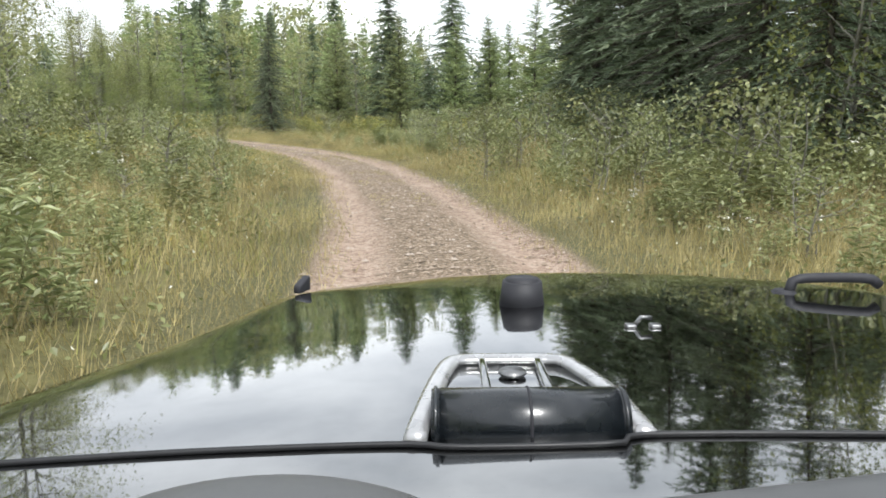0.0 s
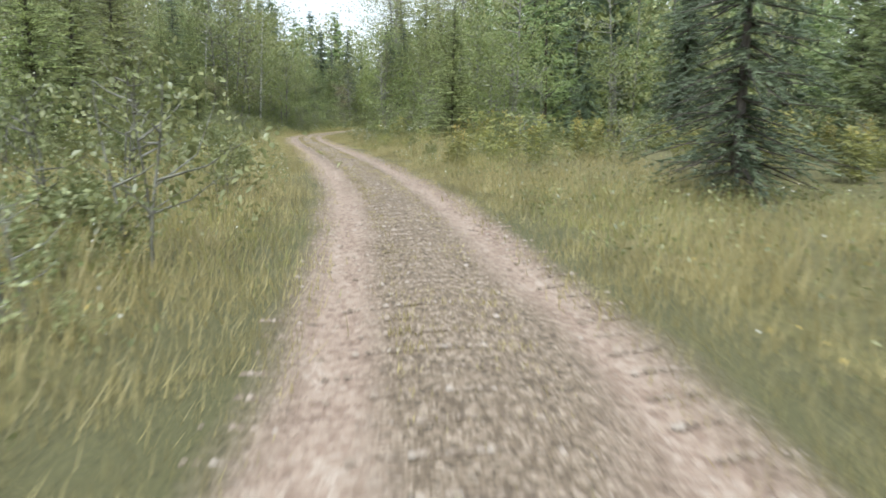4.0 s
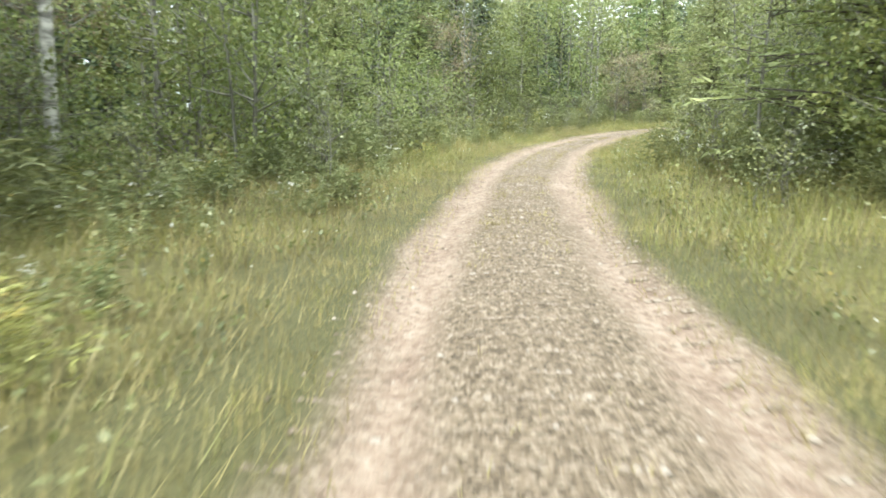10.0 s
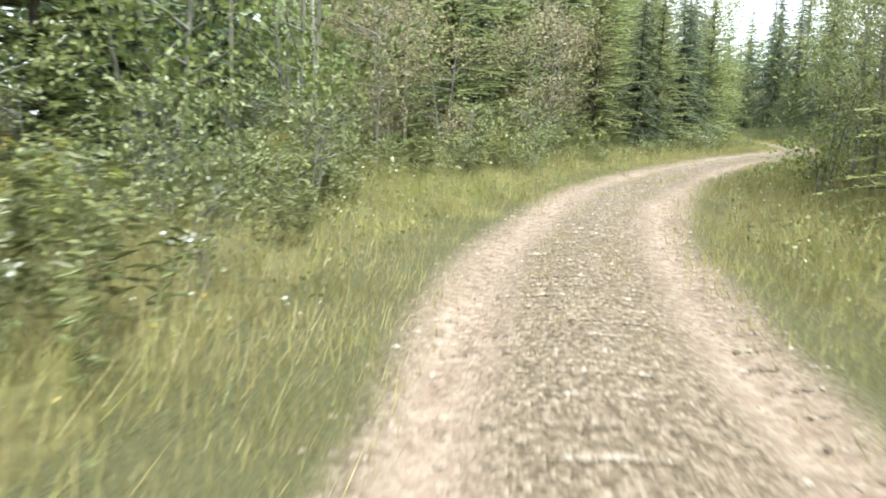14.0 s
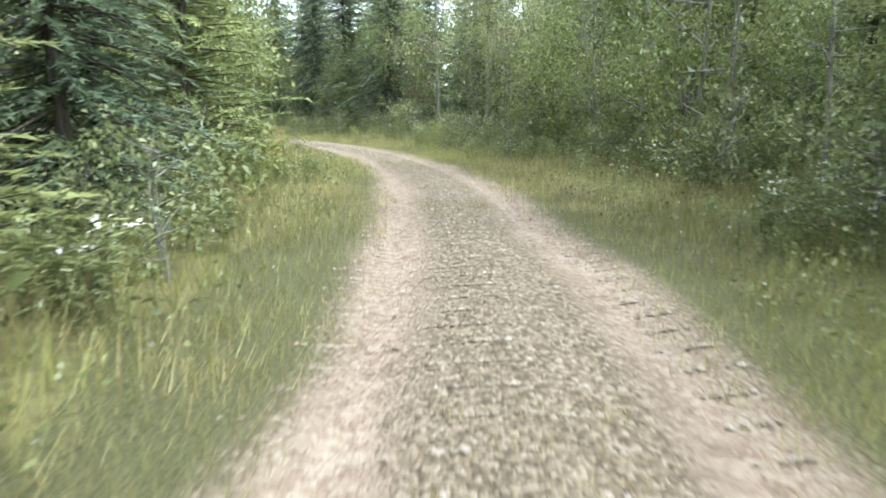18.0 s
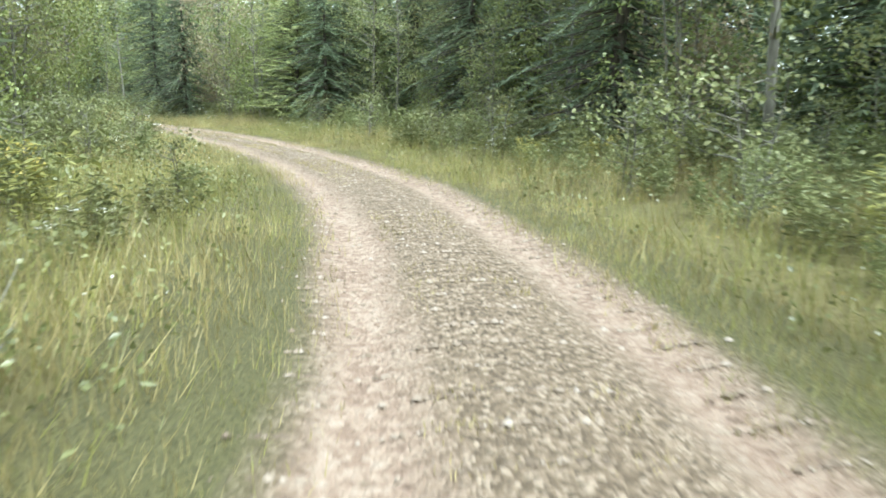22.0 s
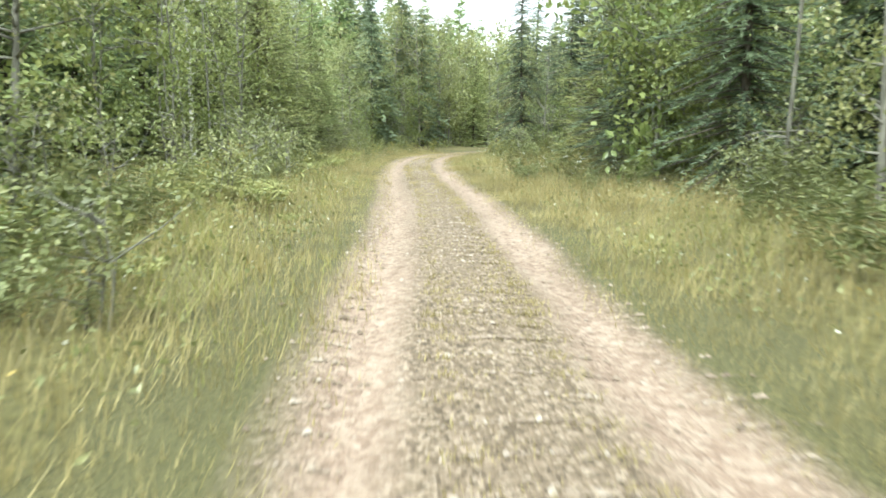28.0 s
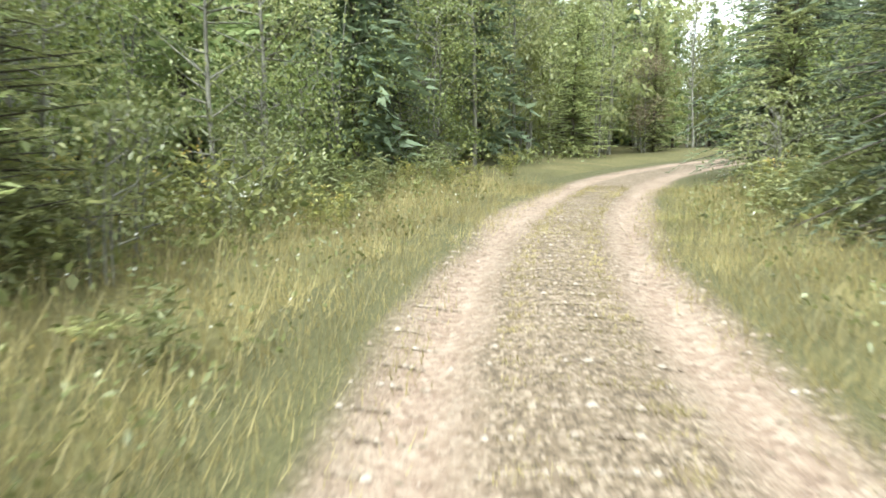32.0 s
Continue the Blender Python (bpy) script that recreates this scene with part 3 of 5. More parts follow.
def make_patterns():
    R = np.random.default_rng
    for k in range(3):
        w, l = conifer(R(10 + k), 10, 2.9, 0.2, 9, 0.36, 0.38, 0.28, 0.27, 0.14, 0.0, 0.68)
        pattern("spruce", "spruce_tree", "dark green spruce with drooping branches down to the ground", "tree", w, l, M_BARK, M_SPRUCE)
        w, l = conifer(R(20 + k), 7, 2.1, 0.2, 9, 0.05, 0.30, 0.24, 0.27, 0.12, 0.28, 0.70)
        pattern("pine", "pine_tree", "soft light green young pine with feathery upswept branches", "tree", w, l, M_BARK, M_PINE)
        w, l = broadleaf(R(30 + k), 9, 1.9, 0.09, 40, 3600, 0.090, 1.0, 0.15, 1, 0.0065)
        pattern("aspen", "aspen_tree", "slender aspen with a grey stem and pale green leaves", "tree", w, l, M_GREYBARK, M_ASPEN)
        w, l = broadleaf(R(60 + k), 1.9, 0.75, 0.04, 20, 560, 0.085, 1.0, 0.08, 3, 0.005)
        pattern("sapling", "sapling", "leafy young shrub with broad pale green leaves", "shrub", w, l, M_GREYBARK, M_SHRUB, None, "stem", "foliage")
    for k in range(2):
        w, l = conifer(R(140 + k), 9, 2.5, 0.15, 9, 0.34, 0.18, 0.27, 0.25, 0.070, 0.0, 0.7)
        pattern("near_spruce", "spruce_tree", "dark green spruce with drooping branches close to the track", "tree", w, l, M_BARK, M_SPRUCE)
        w, l = conifer(R(145 + k), 8, 2.3, 0.15, 11, 0.14, 0.17, 0.26, 0.25, 0.066, 0.18, 0.62)
        pattern("near_pine", "fir_tree", "fresh green fir with layered feathery branches close to the track", "tree", w, l, M_BARK, M_FIR)
        w, l = conifer(R(150 + k), 14, 3.0, 0.2, 9, 0.34, 0.21, 0.27, 0.29, 0.085, 0.0, 0.7)
        pattern("tall_spruce", "spruce_tree", "tall dark green spruce with drooping branches close to the track", "tree", w, l, M_BARK, M_SPRUCE)
        w, l = conifer(R(155 + k), 13, 2.9, 0.2, 10, 0.14, 0.20, 0.26, 0.29, 0.082, 0.18, 0.62)
        pattern("tall_pine", "fir_tree", "tall fresh green fir with layered feathery branches close to the track", "tree", w, l, M_BARK, M_FIR)
        w, l = broadleaf(R(40 + k), 9, 1.6, 0.30, 28, 2300, 0.100, 0.9, 0.1, 1, 0.008)
        pattern("birch", "birch_tree", "white-barked birch with a thin stem and light leaves", "tree", w, l, M_BIRCH, M_ASPEN)
        w, l = broadleaf(R(45 + k), 6.5, 1.9, 0.05, 42, 4200, 0.098, 1.0, 0.18, 3, 0.005)
        pattern("maple", "maple_bush", "dense fresh green deciduous bush leaning to the light", "tree", w, l, M_GREYBARK, M_MAPLE)
        w, l = broadleaf(R(47 + k), 5, 1.7, 0.04, 34, 1500, 0.165, 1.0, 0.16, 3, 0.006)
        pattern("broad_maple", "maple_tree", "young maple with large broad green leaves reaching to the ground", "tree", w, l, M_GREYBARK, M_MAPLE)
        w, l = broadleaf(R(50 + k), 5, 1.4, 0.10, 32, 2600, 0.085, 1.0, 0.12, 2, 0.005)
        pattern("rust", "rusty_tree", "small tree with leaves turning rusty brown", "tree", w, l, M_GREYBARK, M_RUST)
        w, l = conifer(R(70 + k), 13, 2.9, 0.8, 7, 0.36, 0.62, 0.42, 0.50, 0.32, 0.0, 0.7)
        pattern("far_spruce", "spruce_tree", "tall dark spruce standing deep in the wood", "tree", w, l, M_BARK, M_SPRUCE)
        w, l = broadleaf(R(75 + k), 13, 2.4, 0.10, 26, 620, 0.36, 1.0, 0.2, 1, 0.007)
        pattern("far_aspen", "aspen_tree", "tall slender aspen standing deep in the wood", "tree", w, l, M_GREYBARK, M_ASPEN)
        w, l = broadleaf(R(185 + k), 3.6, 1.35, 0.02, 30, 1000, 0.105, 1.0, 0.14, 3, 0.005)
        pattern("edge_bush", "leafy_shrub", "leafy shrub at the edge of the wood", "shrub", w, l, M_GREYBARK, M_MAPLE)
        w, l = broadleaf(R(85 + k), 5, 2.2, 0.03, 14, 190, 0.42, 1.0, 0.2, 2, 0.006)
        pattern("far_bush", "forest_shrub", "young leafy growth standing deep in the wood", "shrub", w, l, M_GREYBARK, M_MAPLE)
        w, l = conifer(R(80 + k), 11, 2.7, 0.6, 7, 0.05, 0.60, 0.36, 0.55, 0.30, 0.28, 0.72)
        pattern("far_pine", "pine_tree", "pale green pine standing deep in the wood", "tree", w, l, M_BARK, M_PINE)
        w, l, tips = weed(R(90 + k), 1.15, 14, 330, 0.14, 0.24, 0.28)
        rr = R(95 + k)
        tb = np.repeat(tips[::2], 11, 0) + rr.normal(0, 1, (len(tips[::2]) * 11, 3)) * [0.05, 0.05, 0.06]
        bl = blades(tb, rr.normal(0, 1, (len(tb), 3)) + [0, 0, 0.6], 0.045, 0.026, 0.1, rr)
        pattern("goldenrod", "goldenrod_clump", "goldenrod clump with yellow flower plumes", "wildflower", w, l, M_STEM, M_GOLD, [("bloom", bl, M_BLOOM)], "stem", "foliage")
        w, l, tips = weed(R(100 + k), 1.2, 12, 270, 0.17, 0.22, 0.33)
        pattern("weeds", "weed_clump", "clump of tall leafy green weeds", "weed", w, l, M_STEM, M_SHRUB, None, "stem", "foliage")
        w, l, tips = weed(R(110 + k), 0.95, 12, 240, 0.10, 0.22, 0.25)
        rr = R(115 + k)
        tb = np.repeat(tips[::2], 9, 0) + rr.normal(0, 1, (len(tips[::2]) * 9, 3)) * [0.045, 0.045, 0.015]
        bl = blades(tb, rr.normal(0, 1, (len(tb), 3)) * [1, 1, 0.3] + [0, 0, 0.3], 0.036, 0.032, 0.05, rr)
        pattern("aster", "white_wildflower", "weed clump topped with white flower heads", "wildflower", w, l, M_STEM, M_SHRUB, [("bloom", bl, M_WHITE)], "stem", "foliage")
        w, l = fern(R(120 + k), 0.6)
        pattern("fern", "fern", "yellowing bracken fern with spread fronds", "fern", w, l, M_STEM, M_FERN, None, "stalk", "frond")
    rr = R(130)
    t = stem_line(9, 0.03, 0.1, 7, rr)
    lines, radii = [t], [np.linspace(0.04, 0.015, 7)]
    for j in range(16):
        p = t[rr.integers(1, 7)] * rr.uniform(0.85, 1)
        a = rr.uniform(0, 6.28)
        lines.append(np.stack([p, p + [math.cos(a) * 0.4, math.sin(a) * 0.4, 0.02], p + [math.cos(a) * 0.8, math.sin(a) * 0.8, -0.1]]))
        radii.append(np.array([0.015, 0.009, 0.003]))
    v = tubes(lines[:1], radii[:1], 7)
    pattern("snag", "dead_tree", "bare grey dead trunk with a few broken twigs", "tree", v, tubes(lines[1:], radii[1:], 4), M_GREYBARK, M_GREYBARK, None, "trunk", "twig")


make_patterns()
USED = {}
SIZES = {"tall_spruce": 14, "tall_pine": 13, "near_spruce": 9, "near_pine": 8, "spruce": 10, "pine": 7, "aspen": 9, "birch": 9, "maple": 6.5, "broad_maple": 5, "rust": 5, "sapling": 1.9, "far_spruce": 13, "far_aspen": 13, "far_pine": 11, "far_bush": 5, "edge_bush": 3.6, "goldenrod": 1.15, "weeds": 1.2, "aster": 0.95, "fern": 0.6, "snag": 9}
GROUPS = {"sapling": "shrubs beside the track", "goldenrod": "goldenrod beside the track", "weeds": "weeds beside the track", "aster": "white flowers beside the track", "fern": "ferns beside the track"}
placer = np.random.default_rng(77)


def plant(key, x, y, h, wide=1.0, sink=0.0):
    """Sets a plant of that kind, h metres high, on the ground at x, y."""
    if key in ("spruce", "pine") and abs(along(x, y)[1][0]) < 10.0:
        key = "near_" + key
    if key[:5] == "near_" and h > 1.2 * SIZES[key]:
        key = "tall_" + key[5:]
    kinds = PATTERNS[key]
    k = USED.get(key, 0)
    USED[key] = k + 1
    slot = kinds[k % len(kinds)]
    sc = h / SIZES[key]
    w = sc ** 0.8 * wide * placer.uniform(0.9, 1.1) if key not in ("goldenrod", "weeds", "aster", "fern", "sapling") else sc * wide
    z = float(land(x, y)[0]) - sink
    m = Matrix.LocRotScale((float(x), float(y), z), Euler((placer.normal(0, 0.02), placer.normal(0, 0.02), placer.uniform(0, 6.28))), (w, w, sc))
    if not slot[1]:
        slot[1] = True
        slot[0].matrix_basis = m
        ob = slot[0]
    else:
        keep = slot[0].scale.copy()
        slot[0].scale = (1, 1, 1)
        ob = copy_thing(slot[0], m)
        slot[0].scale = keep
    tagged(ob, group=GROUPS.get(key, "trees of the wood"))
    return ob

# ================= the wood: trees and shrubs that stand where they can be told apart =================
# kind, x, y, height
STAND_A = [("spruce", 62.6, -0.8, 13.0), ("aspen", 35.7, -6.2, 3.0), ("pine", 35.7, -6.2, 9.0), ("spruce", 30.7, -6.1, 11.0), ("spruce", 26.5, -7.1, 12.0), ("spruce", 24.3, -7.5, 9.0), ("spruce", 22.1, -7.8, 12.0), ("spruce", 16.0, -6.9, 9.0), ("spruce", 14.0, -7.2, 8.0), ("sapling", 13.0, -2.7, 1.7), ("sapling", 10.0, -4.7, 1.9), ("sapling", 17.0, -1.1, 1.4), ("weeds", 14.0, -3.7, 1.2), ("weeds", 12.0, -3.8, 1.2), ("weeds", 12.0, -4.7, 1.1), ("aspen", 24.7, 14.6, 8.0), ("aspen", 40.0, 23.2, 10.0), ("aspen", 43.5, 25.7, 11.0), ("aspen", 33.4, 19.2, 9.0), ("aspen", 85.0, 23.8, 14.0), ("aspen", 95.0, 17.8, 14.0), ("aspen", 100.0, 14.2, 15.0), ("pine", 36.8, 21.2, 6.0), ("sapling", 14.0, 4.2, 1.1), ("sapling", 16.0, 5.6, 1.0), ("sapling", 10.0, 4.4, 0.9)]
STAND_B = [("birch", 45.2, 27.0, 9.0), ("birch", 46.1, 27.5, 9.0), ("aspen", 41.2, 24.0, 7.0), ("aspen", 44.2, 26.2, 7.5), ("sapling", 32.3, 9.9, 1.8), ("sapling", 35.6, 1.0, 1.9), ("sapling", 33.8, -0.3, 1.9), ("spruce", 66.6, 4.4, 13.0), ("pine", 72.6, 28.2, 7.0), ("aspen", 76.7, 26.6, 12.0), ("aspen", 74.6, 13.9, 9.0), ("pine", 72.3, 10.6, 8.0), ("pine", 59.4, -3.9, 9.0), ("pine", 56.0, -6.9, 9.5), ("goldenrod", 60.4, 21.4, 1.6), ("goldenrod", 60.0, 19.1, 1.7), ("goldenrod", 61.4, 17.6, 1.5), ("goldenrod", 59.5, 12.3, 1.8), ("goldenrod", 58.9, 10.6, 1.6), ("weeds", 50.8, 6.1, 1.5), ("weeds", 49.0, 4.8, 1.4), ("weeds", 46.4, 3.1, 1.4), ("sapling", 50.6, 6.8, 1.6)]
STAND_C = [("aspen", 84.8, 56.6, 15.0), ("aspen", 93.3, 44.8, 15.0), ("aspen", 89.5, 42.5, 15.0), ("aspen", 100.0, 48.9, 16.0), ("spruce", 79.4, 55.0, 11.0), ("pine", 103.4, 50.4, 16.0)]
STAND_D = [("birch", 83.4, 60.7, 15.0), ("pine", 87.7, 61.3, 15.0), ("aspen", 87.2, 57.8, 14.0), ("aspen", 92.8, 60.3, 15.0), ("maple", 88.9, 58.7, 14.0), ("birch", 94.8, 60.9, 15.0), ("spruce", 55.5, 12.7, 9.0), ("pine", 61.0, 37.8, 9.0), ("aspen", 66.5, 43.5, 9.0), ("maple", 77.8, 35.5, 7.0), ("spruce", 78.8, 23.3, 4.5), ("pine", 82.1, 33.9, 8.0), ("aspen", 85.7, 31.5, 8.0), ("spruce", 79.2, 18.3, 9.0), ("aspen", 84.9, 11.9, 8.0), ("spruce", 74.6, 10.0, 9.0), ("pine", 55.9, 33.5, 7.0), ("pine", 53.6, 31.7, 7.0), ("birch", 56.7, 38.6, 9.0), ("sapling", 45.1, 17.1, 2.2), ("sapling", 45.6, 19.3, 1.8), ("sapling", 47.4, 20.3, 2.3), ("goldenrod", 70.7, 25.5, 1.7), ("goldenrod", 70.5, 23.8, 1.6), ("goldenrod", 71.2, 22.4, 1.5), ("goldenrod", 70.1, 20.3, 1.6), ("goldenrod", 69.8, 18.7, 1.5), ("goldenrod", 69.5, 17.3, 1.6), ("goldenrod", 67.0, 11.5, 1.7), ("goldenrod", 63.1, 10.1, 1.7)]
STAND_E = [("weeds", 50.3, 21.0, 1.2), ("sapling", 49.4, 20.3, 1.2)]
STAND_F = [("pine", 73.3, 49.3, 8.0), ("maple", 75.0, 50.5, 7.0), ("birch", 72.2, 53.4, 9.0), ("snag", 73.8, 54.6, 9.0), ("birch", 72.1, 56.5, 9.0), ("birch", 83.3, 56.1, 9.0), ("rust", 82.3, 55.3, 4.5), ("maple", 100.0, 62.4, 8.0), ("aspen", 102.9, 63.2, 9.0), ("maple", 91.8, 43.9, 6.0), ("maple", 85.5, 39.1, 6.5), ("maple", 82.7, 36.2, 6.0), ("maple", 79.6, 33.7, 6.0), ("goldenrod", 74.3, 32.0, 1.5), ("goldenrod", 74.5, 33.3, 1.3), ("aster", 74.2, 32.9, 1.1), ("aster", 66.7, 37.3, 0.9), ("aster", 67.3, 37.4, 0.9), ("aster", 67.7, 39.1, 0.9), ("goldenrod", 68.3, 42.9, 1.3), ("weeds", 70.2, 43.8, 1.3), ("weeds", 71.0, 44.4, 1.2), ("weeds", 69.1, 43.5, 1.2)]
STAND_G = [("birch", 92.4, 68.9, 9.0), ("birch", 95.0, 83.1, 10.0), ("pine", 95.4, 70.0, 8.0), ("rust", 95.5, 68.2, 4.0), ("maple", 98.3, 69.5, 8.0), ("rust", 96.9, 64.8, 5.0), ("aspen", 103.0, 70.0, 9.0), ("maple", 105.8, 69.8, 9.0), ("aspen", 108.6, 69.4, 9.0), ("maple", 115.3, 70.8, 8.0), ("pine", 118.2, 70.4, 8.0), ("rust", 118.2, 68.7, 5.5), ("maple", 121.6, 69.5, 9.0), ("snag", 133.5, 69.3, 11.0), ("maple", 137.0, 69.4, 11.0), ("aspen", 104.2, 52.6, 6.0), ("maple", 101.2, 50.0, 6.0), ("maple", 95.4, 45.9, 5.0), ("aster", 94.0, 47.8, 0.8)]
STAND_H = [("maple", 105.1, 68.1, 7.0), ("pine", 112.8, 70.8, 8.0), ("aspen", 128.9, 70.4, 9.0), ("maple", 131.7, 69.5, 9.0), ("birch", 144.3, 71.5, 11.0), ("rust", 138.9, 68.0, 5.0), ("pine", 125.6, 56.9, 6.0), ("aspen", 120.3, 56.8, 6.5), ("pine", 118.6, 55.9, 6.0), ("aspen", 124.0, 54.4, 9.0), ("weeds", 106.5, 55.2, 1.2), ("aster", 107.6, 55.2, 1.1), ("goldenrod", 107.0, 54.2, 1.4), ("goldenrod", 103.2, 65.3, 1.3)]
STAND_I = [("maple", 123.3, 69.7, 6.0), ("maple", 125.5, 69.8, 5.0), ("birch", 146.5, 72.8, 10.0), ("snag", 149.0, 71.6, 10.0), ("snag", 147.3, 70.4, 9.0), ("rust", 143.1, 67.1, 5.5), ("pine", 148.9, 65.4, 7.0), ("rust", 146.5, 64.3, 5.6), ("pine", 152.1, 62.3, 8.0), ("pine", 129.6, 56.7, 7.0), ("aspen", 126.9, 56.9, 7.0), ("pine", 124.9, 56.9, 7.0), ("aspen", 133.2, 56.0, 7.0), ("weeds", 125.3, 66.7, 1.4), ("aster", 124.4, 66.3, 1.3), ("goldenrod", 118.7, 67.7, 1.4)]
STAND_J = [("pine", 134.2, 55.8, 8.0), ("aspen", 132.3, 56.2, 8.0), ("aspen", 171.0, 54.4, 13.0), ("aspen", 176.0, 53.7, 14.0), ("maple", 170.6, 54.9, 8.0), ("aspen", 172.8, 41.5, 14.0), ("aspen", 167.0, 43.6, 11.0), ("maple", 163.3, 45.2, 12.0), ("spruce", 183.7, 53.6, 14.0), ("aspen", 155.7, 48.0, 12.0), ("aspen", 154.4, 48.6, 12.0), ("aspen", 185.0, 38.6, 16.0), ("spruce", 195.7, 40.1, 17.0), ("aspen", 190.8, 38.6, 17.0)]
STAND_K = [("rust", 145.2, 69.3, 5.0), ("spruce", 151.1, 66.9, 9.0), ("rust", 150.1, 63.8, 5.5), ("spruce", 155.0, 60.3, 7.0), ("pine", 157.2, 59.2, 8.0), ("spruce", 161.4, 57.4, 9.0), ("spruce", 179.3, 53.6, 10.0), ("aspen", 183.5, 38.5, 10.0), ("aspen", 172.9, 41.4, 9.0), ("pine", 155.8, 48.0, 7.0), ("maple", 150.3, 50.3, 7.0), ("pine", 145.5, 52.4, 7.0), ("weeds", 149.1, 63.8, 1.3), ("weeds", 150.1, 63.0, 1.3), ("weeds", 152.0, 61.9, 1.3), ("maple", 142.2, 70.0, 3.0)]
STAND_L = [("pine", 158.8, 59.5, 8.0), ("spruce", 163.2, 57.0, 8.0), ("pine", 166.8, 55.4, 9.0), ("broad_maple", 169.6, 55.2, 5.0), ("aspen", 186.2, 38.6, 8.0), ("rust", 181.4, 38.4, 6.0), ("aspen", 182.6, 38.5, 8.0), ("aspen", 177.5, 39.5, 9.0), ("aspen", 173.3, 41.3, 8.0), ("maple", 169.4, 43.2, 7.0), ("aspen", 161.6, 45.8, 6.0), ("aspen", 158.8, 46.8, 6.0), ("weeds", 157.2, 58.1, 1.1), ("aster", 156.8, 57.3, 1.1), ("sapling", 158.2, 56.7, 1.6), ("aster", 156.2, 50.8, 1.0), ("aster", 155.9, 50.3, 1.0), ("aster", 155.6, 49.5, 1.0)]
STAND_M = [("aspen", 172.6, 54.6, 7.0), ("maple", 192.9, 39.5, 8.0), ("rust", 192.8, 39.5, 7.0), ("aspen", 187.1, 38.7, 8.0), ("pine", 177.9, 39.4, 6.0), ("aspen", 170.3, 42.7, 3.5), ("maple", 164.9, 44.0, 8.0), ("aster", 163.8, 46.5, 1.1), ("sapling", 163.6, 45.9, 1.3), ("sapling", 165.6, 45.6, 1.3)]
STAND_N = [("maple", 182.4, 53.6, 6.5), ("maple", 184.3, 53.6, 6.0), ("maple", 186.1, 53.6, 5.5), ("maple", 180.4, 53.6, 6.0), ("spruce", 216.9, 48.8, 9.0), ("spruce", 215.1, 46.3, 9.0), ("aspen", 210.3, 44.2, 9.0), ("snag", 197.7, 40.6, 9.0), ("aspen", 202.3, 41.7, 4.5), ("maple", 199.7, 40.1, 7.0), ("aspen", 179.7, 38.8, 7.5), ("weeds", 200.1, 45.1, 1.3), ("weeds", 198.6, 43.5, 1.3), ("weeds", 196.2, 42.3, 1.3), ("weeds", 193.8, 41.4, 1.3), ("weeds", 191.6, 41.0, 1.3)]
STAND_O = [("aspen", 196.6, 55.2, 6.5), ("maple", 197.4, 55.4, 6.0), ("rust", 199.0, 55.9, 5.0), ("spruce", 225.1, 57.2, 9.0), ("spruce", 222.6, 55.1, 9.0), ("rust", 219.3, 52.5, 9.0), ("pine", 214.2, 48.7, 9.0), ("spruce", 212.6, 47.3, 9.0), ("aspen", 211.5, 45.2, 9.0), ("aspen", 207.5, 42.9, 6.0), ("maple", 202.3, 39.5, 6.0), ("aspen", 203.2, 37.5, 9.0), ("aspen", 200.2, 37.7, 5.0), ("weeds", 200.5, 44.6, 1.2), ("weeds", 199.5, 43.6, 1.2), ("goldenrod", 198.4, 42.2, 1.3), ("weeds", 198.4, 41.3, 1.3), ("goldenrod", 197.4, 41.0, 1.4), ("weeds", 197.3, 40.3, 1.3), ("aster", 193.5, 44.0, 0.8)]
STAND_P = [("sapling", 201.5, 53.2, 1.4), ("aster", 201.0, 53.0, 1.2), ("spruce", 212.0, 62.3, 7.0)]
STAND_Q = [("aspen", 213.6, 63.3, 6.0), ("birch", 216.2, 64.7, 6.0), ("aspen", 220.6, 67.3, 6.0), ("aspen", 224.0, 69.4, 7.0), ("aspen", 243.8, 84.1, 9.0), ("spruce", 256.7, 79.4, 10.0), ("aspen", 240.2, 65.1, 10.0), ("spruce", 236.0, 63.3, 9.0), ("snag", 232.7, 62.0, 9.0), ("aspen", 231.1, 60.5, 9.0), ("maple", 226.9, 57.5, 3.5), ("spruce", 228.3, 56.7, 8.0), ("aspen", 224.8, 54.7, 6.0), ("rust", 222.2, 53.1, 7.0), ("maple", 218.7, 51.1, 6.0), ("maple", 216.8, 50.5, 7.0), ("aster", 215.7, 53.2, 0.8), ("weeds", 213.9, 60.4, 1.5)]
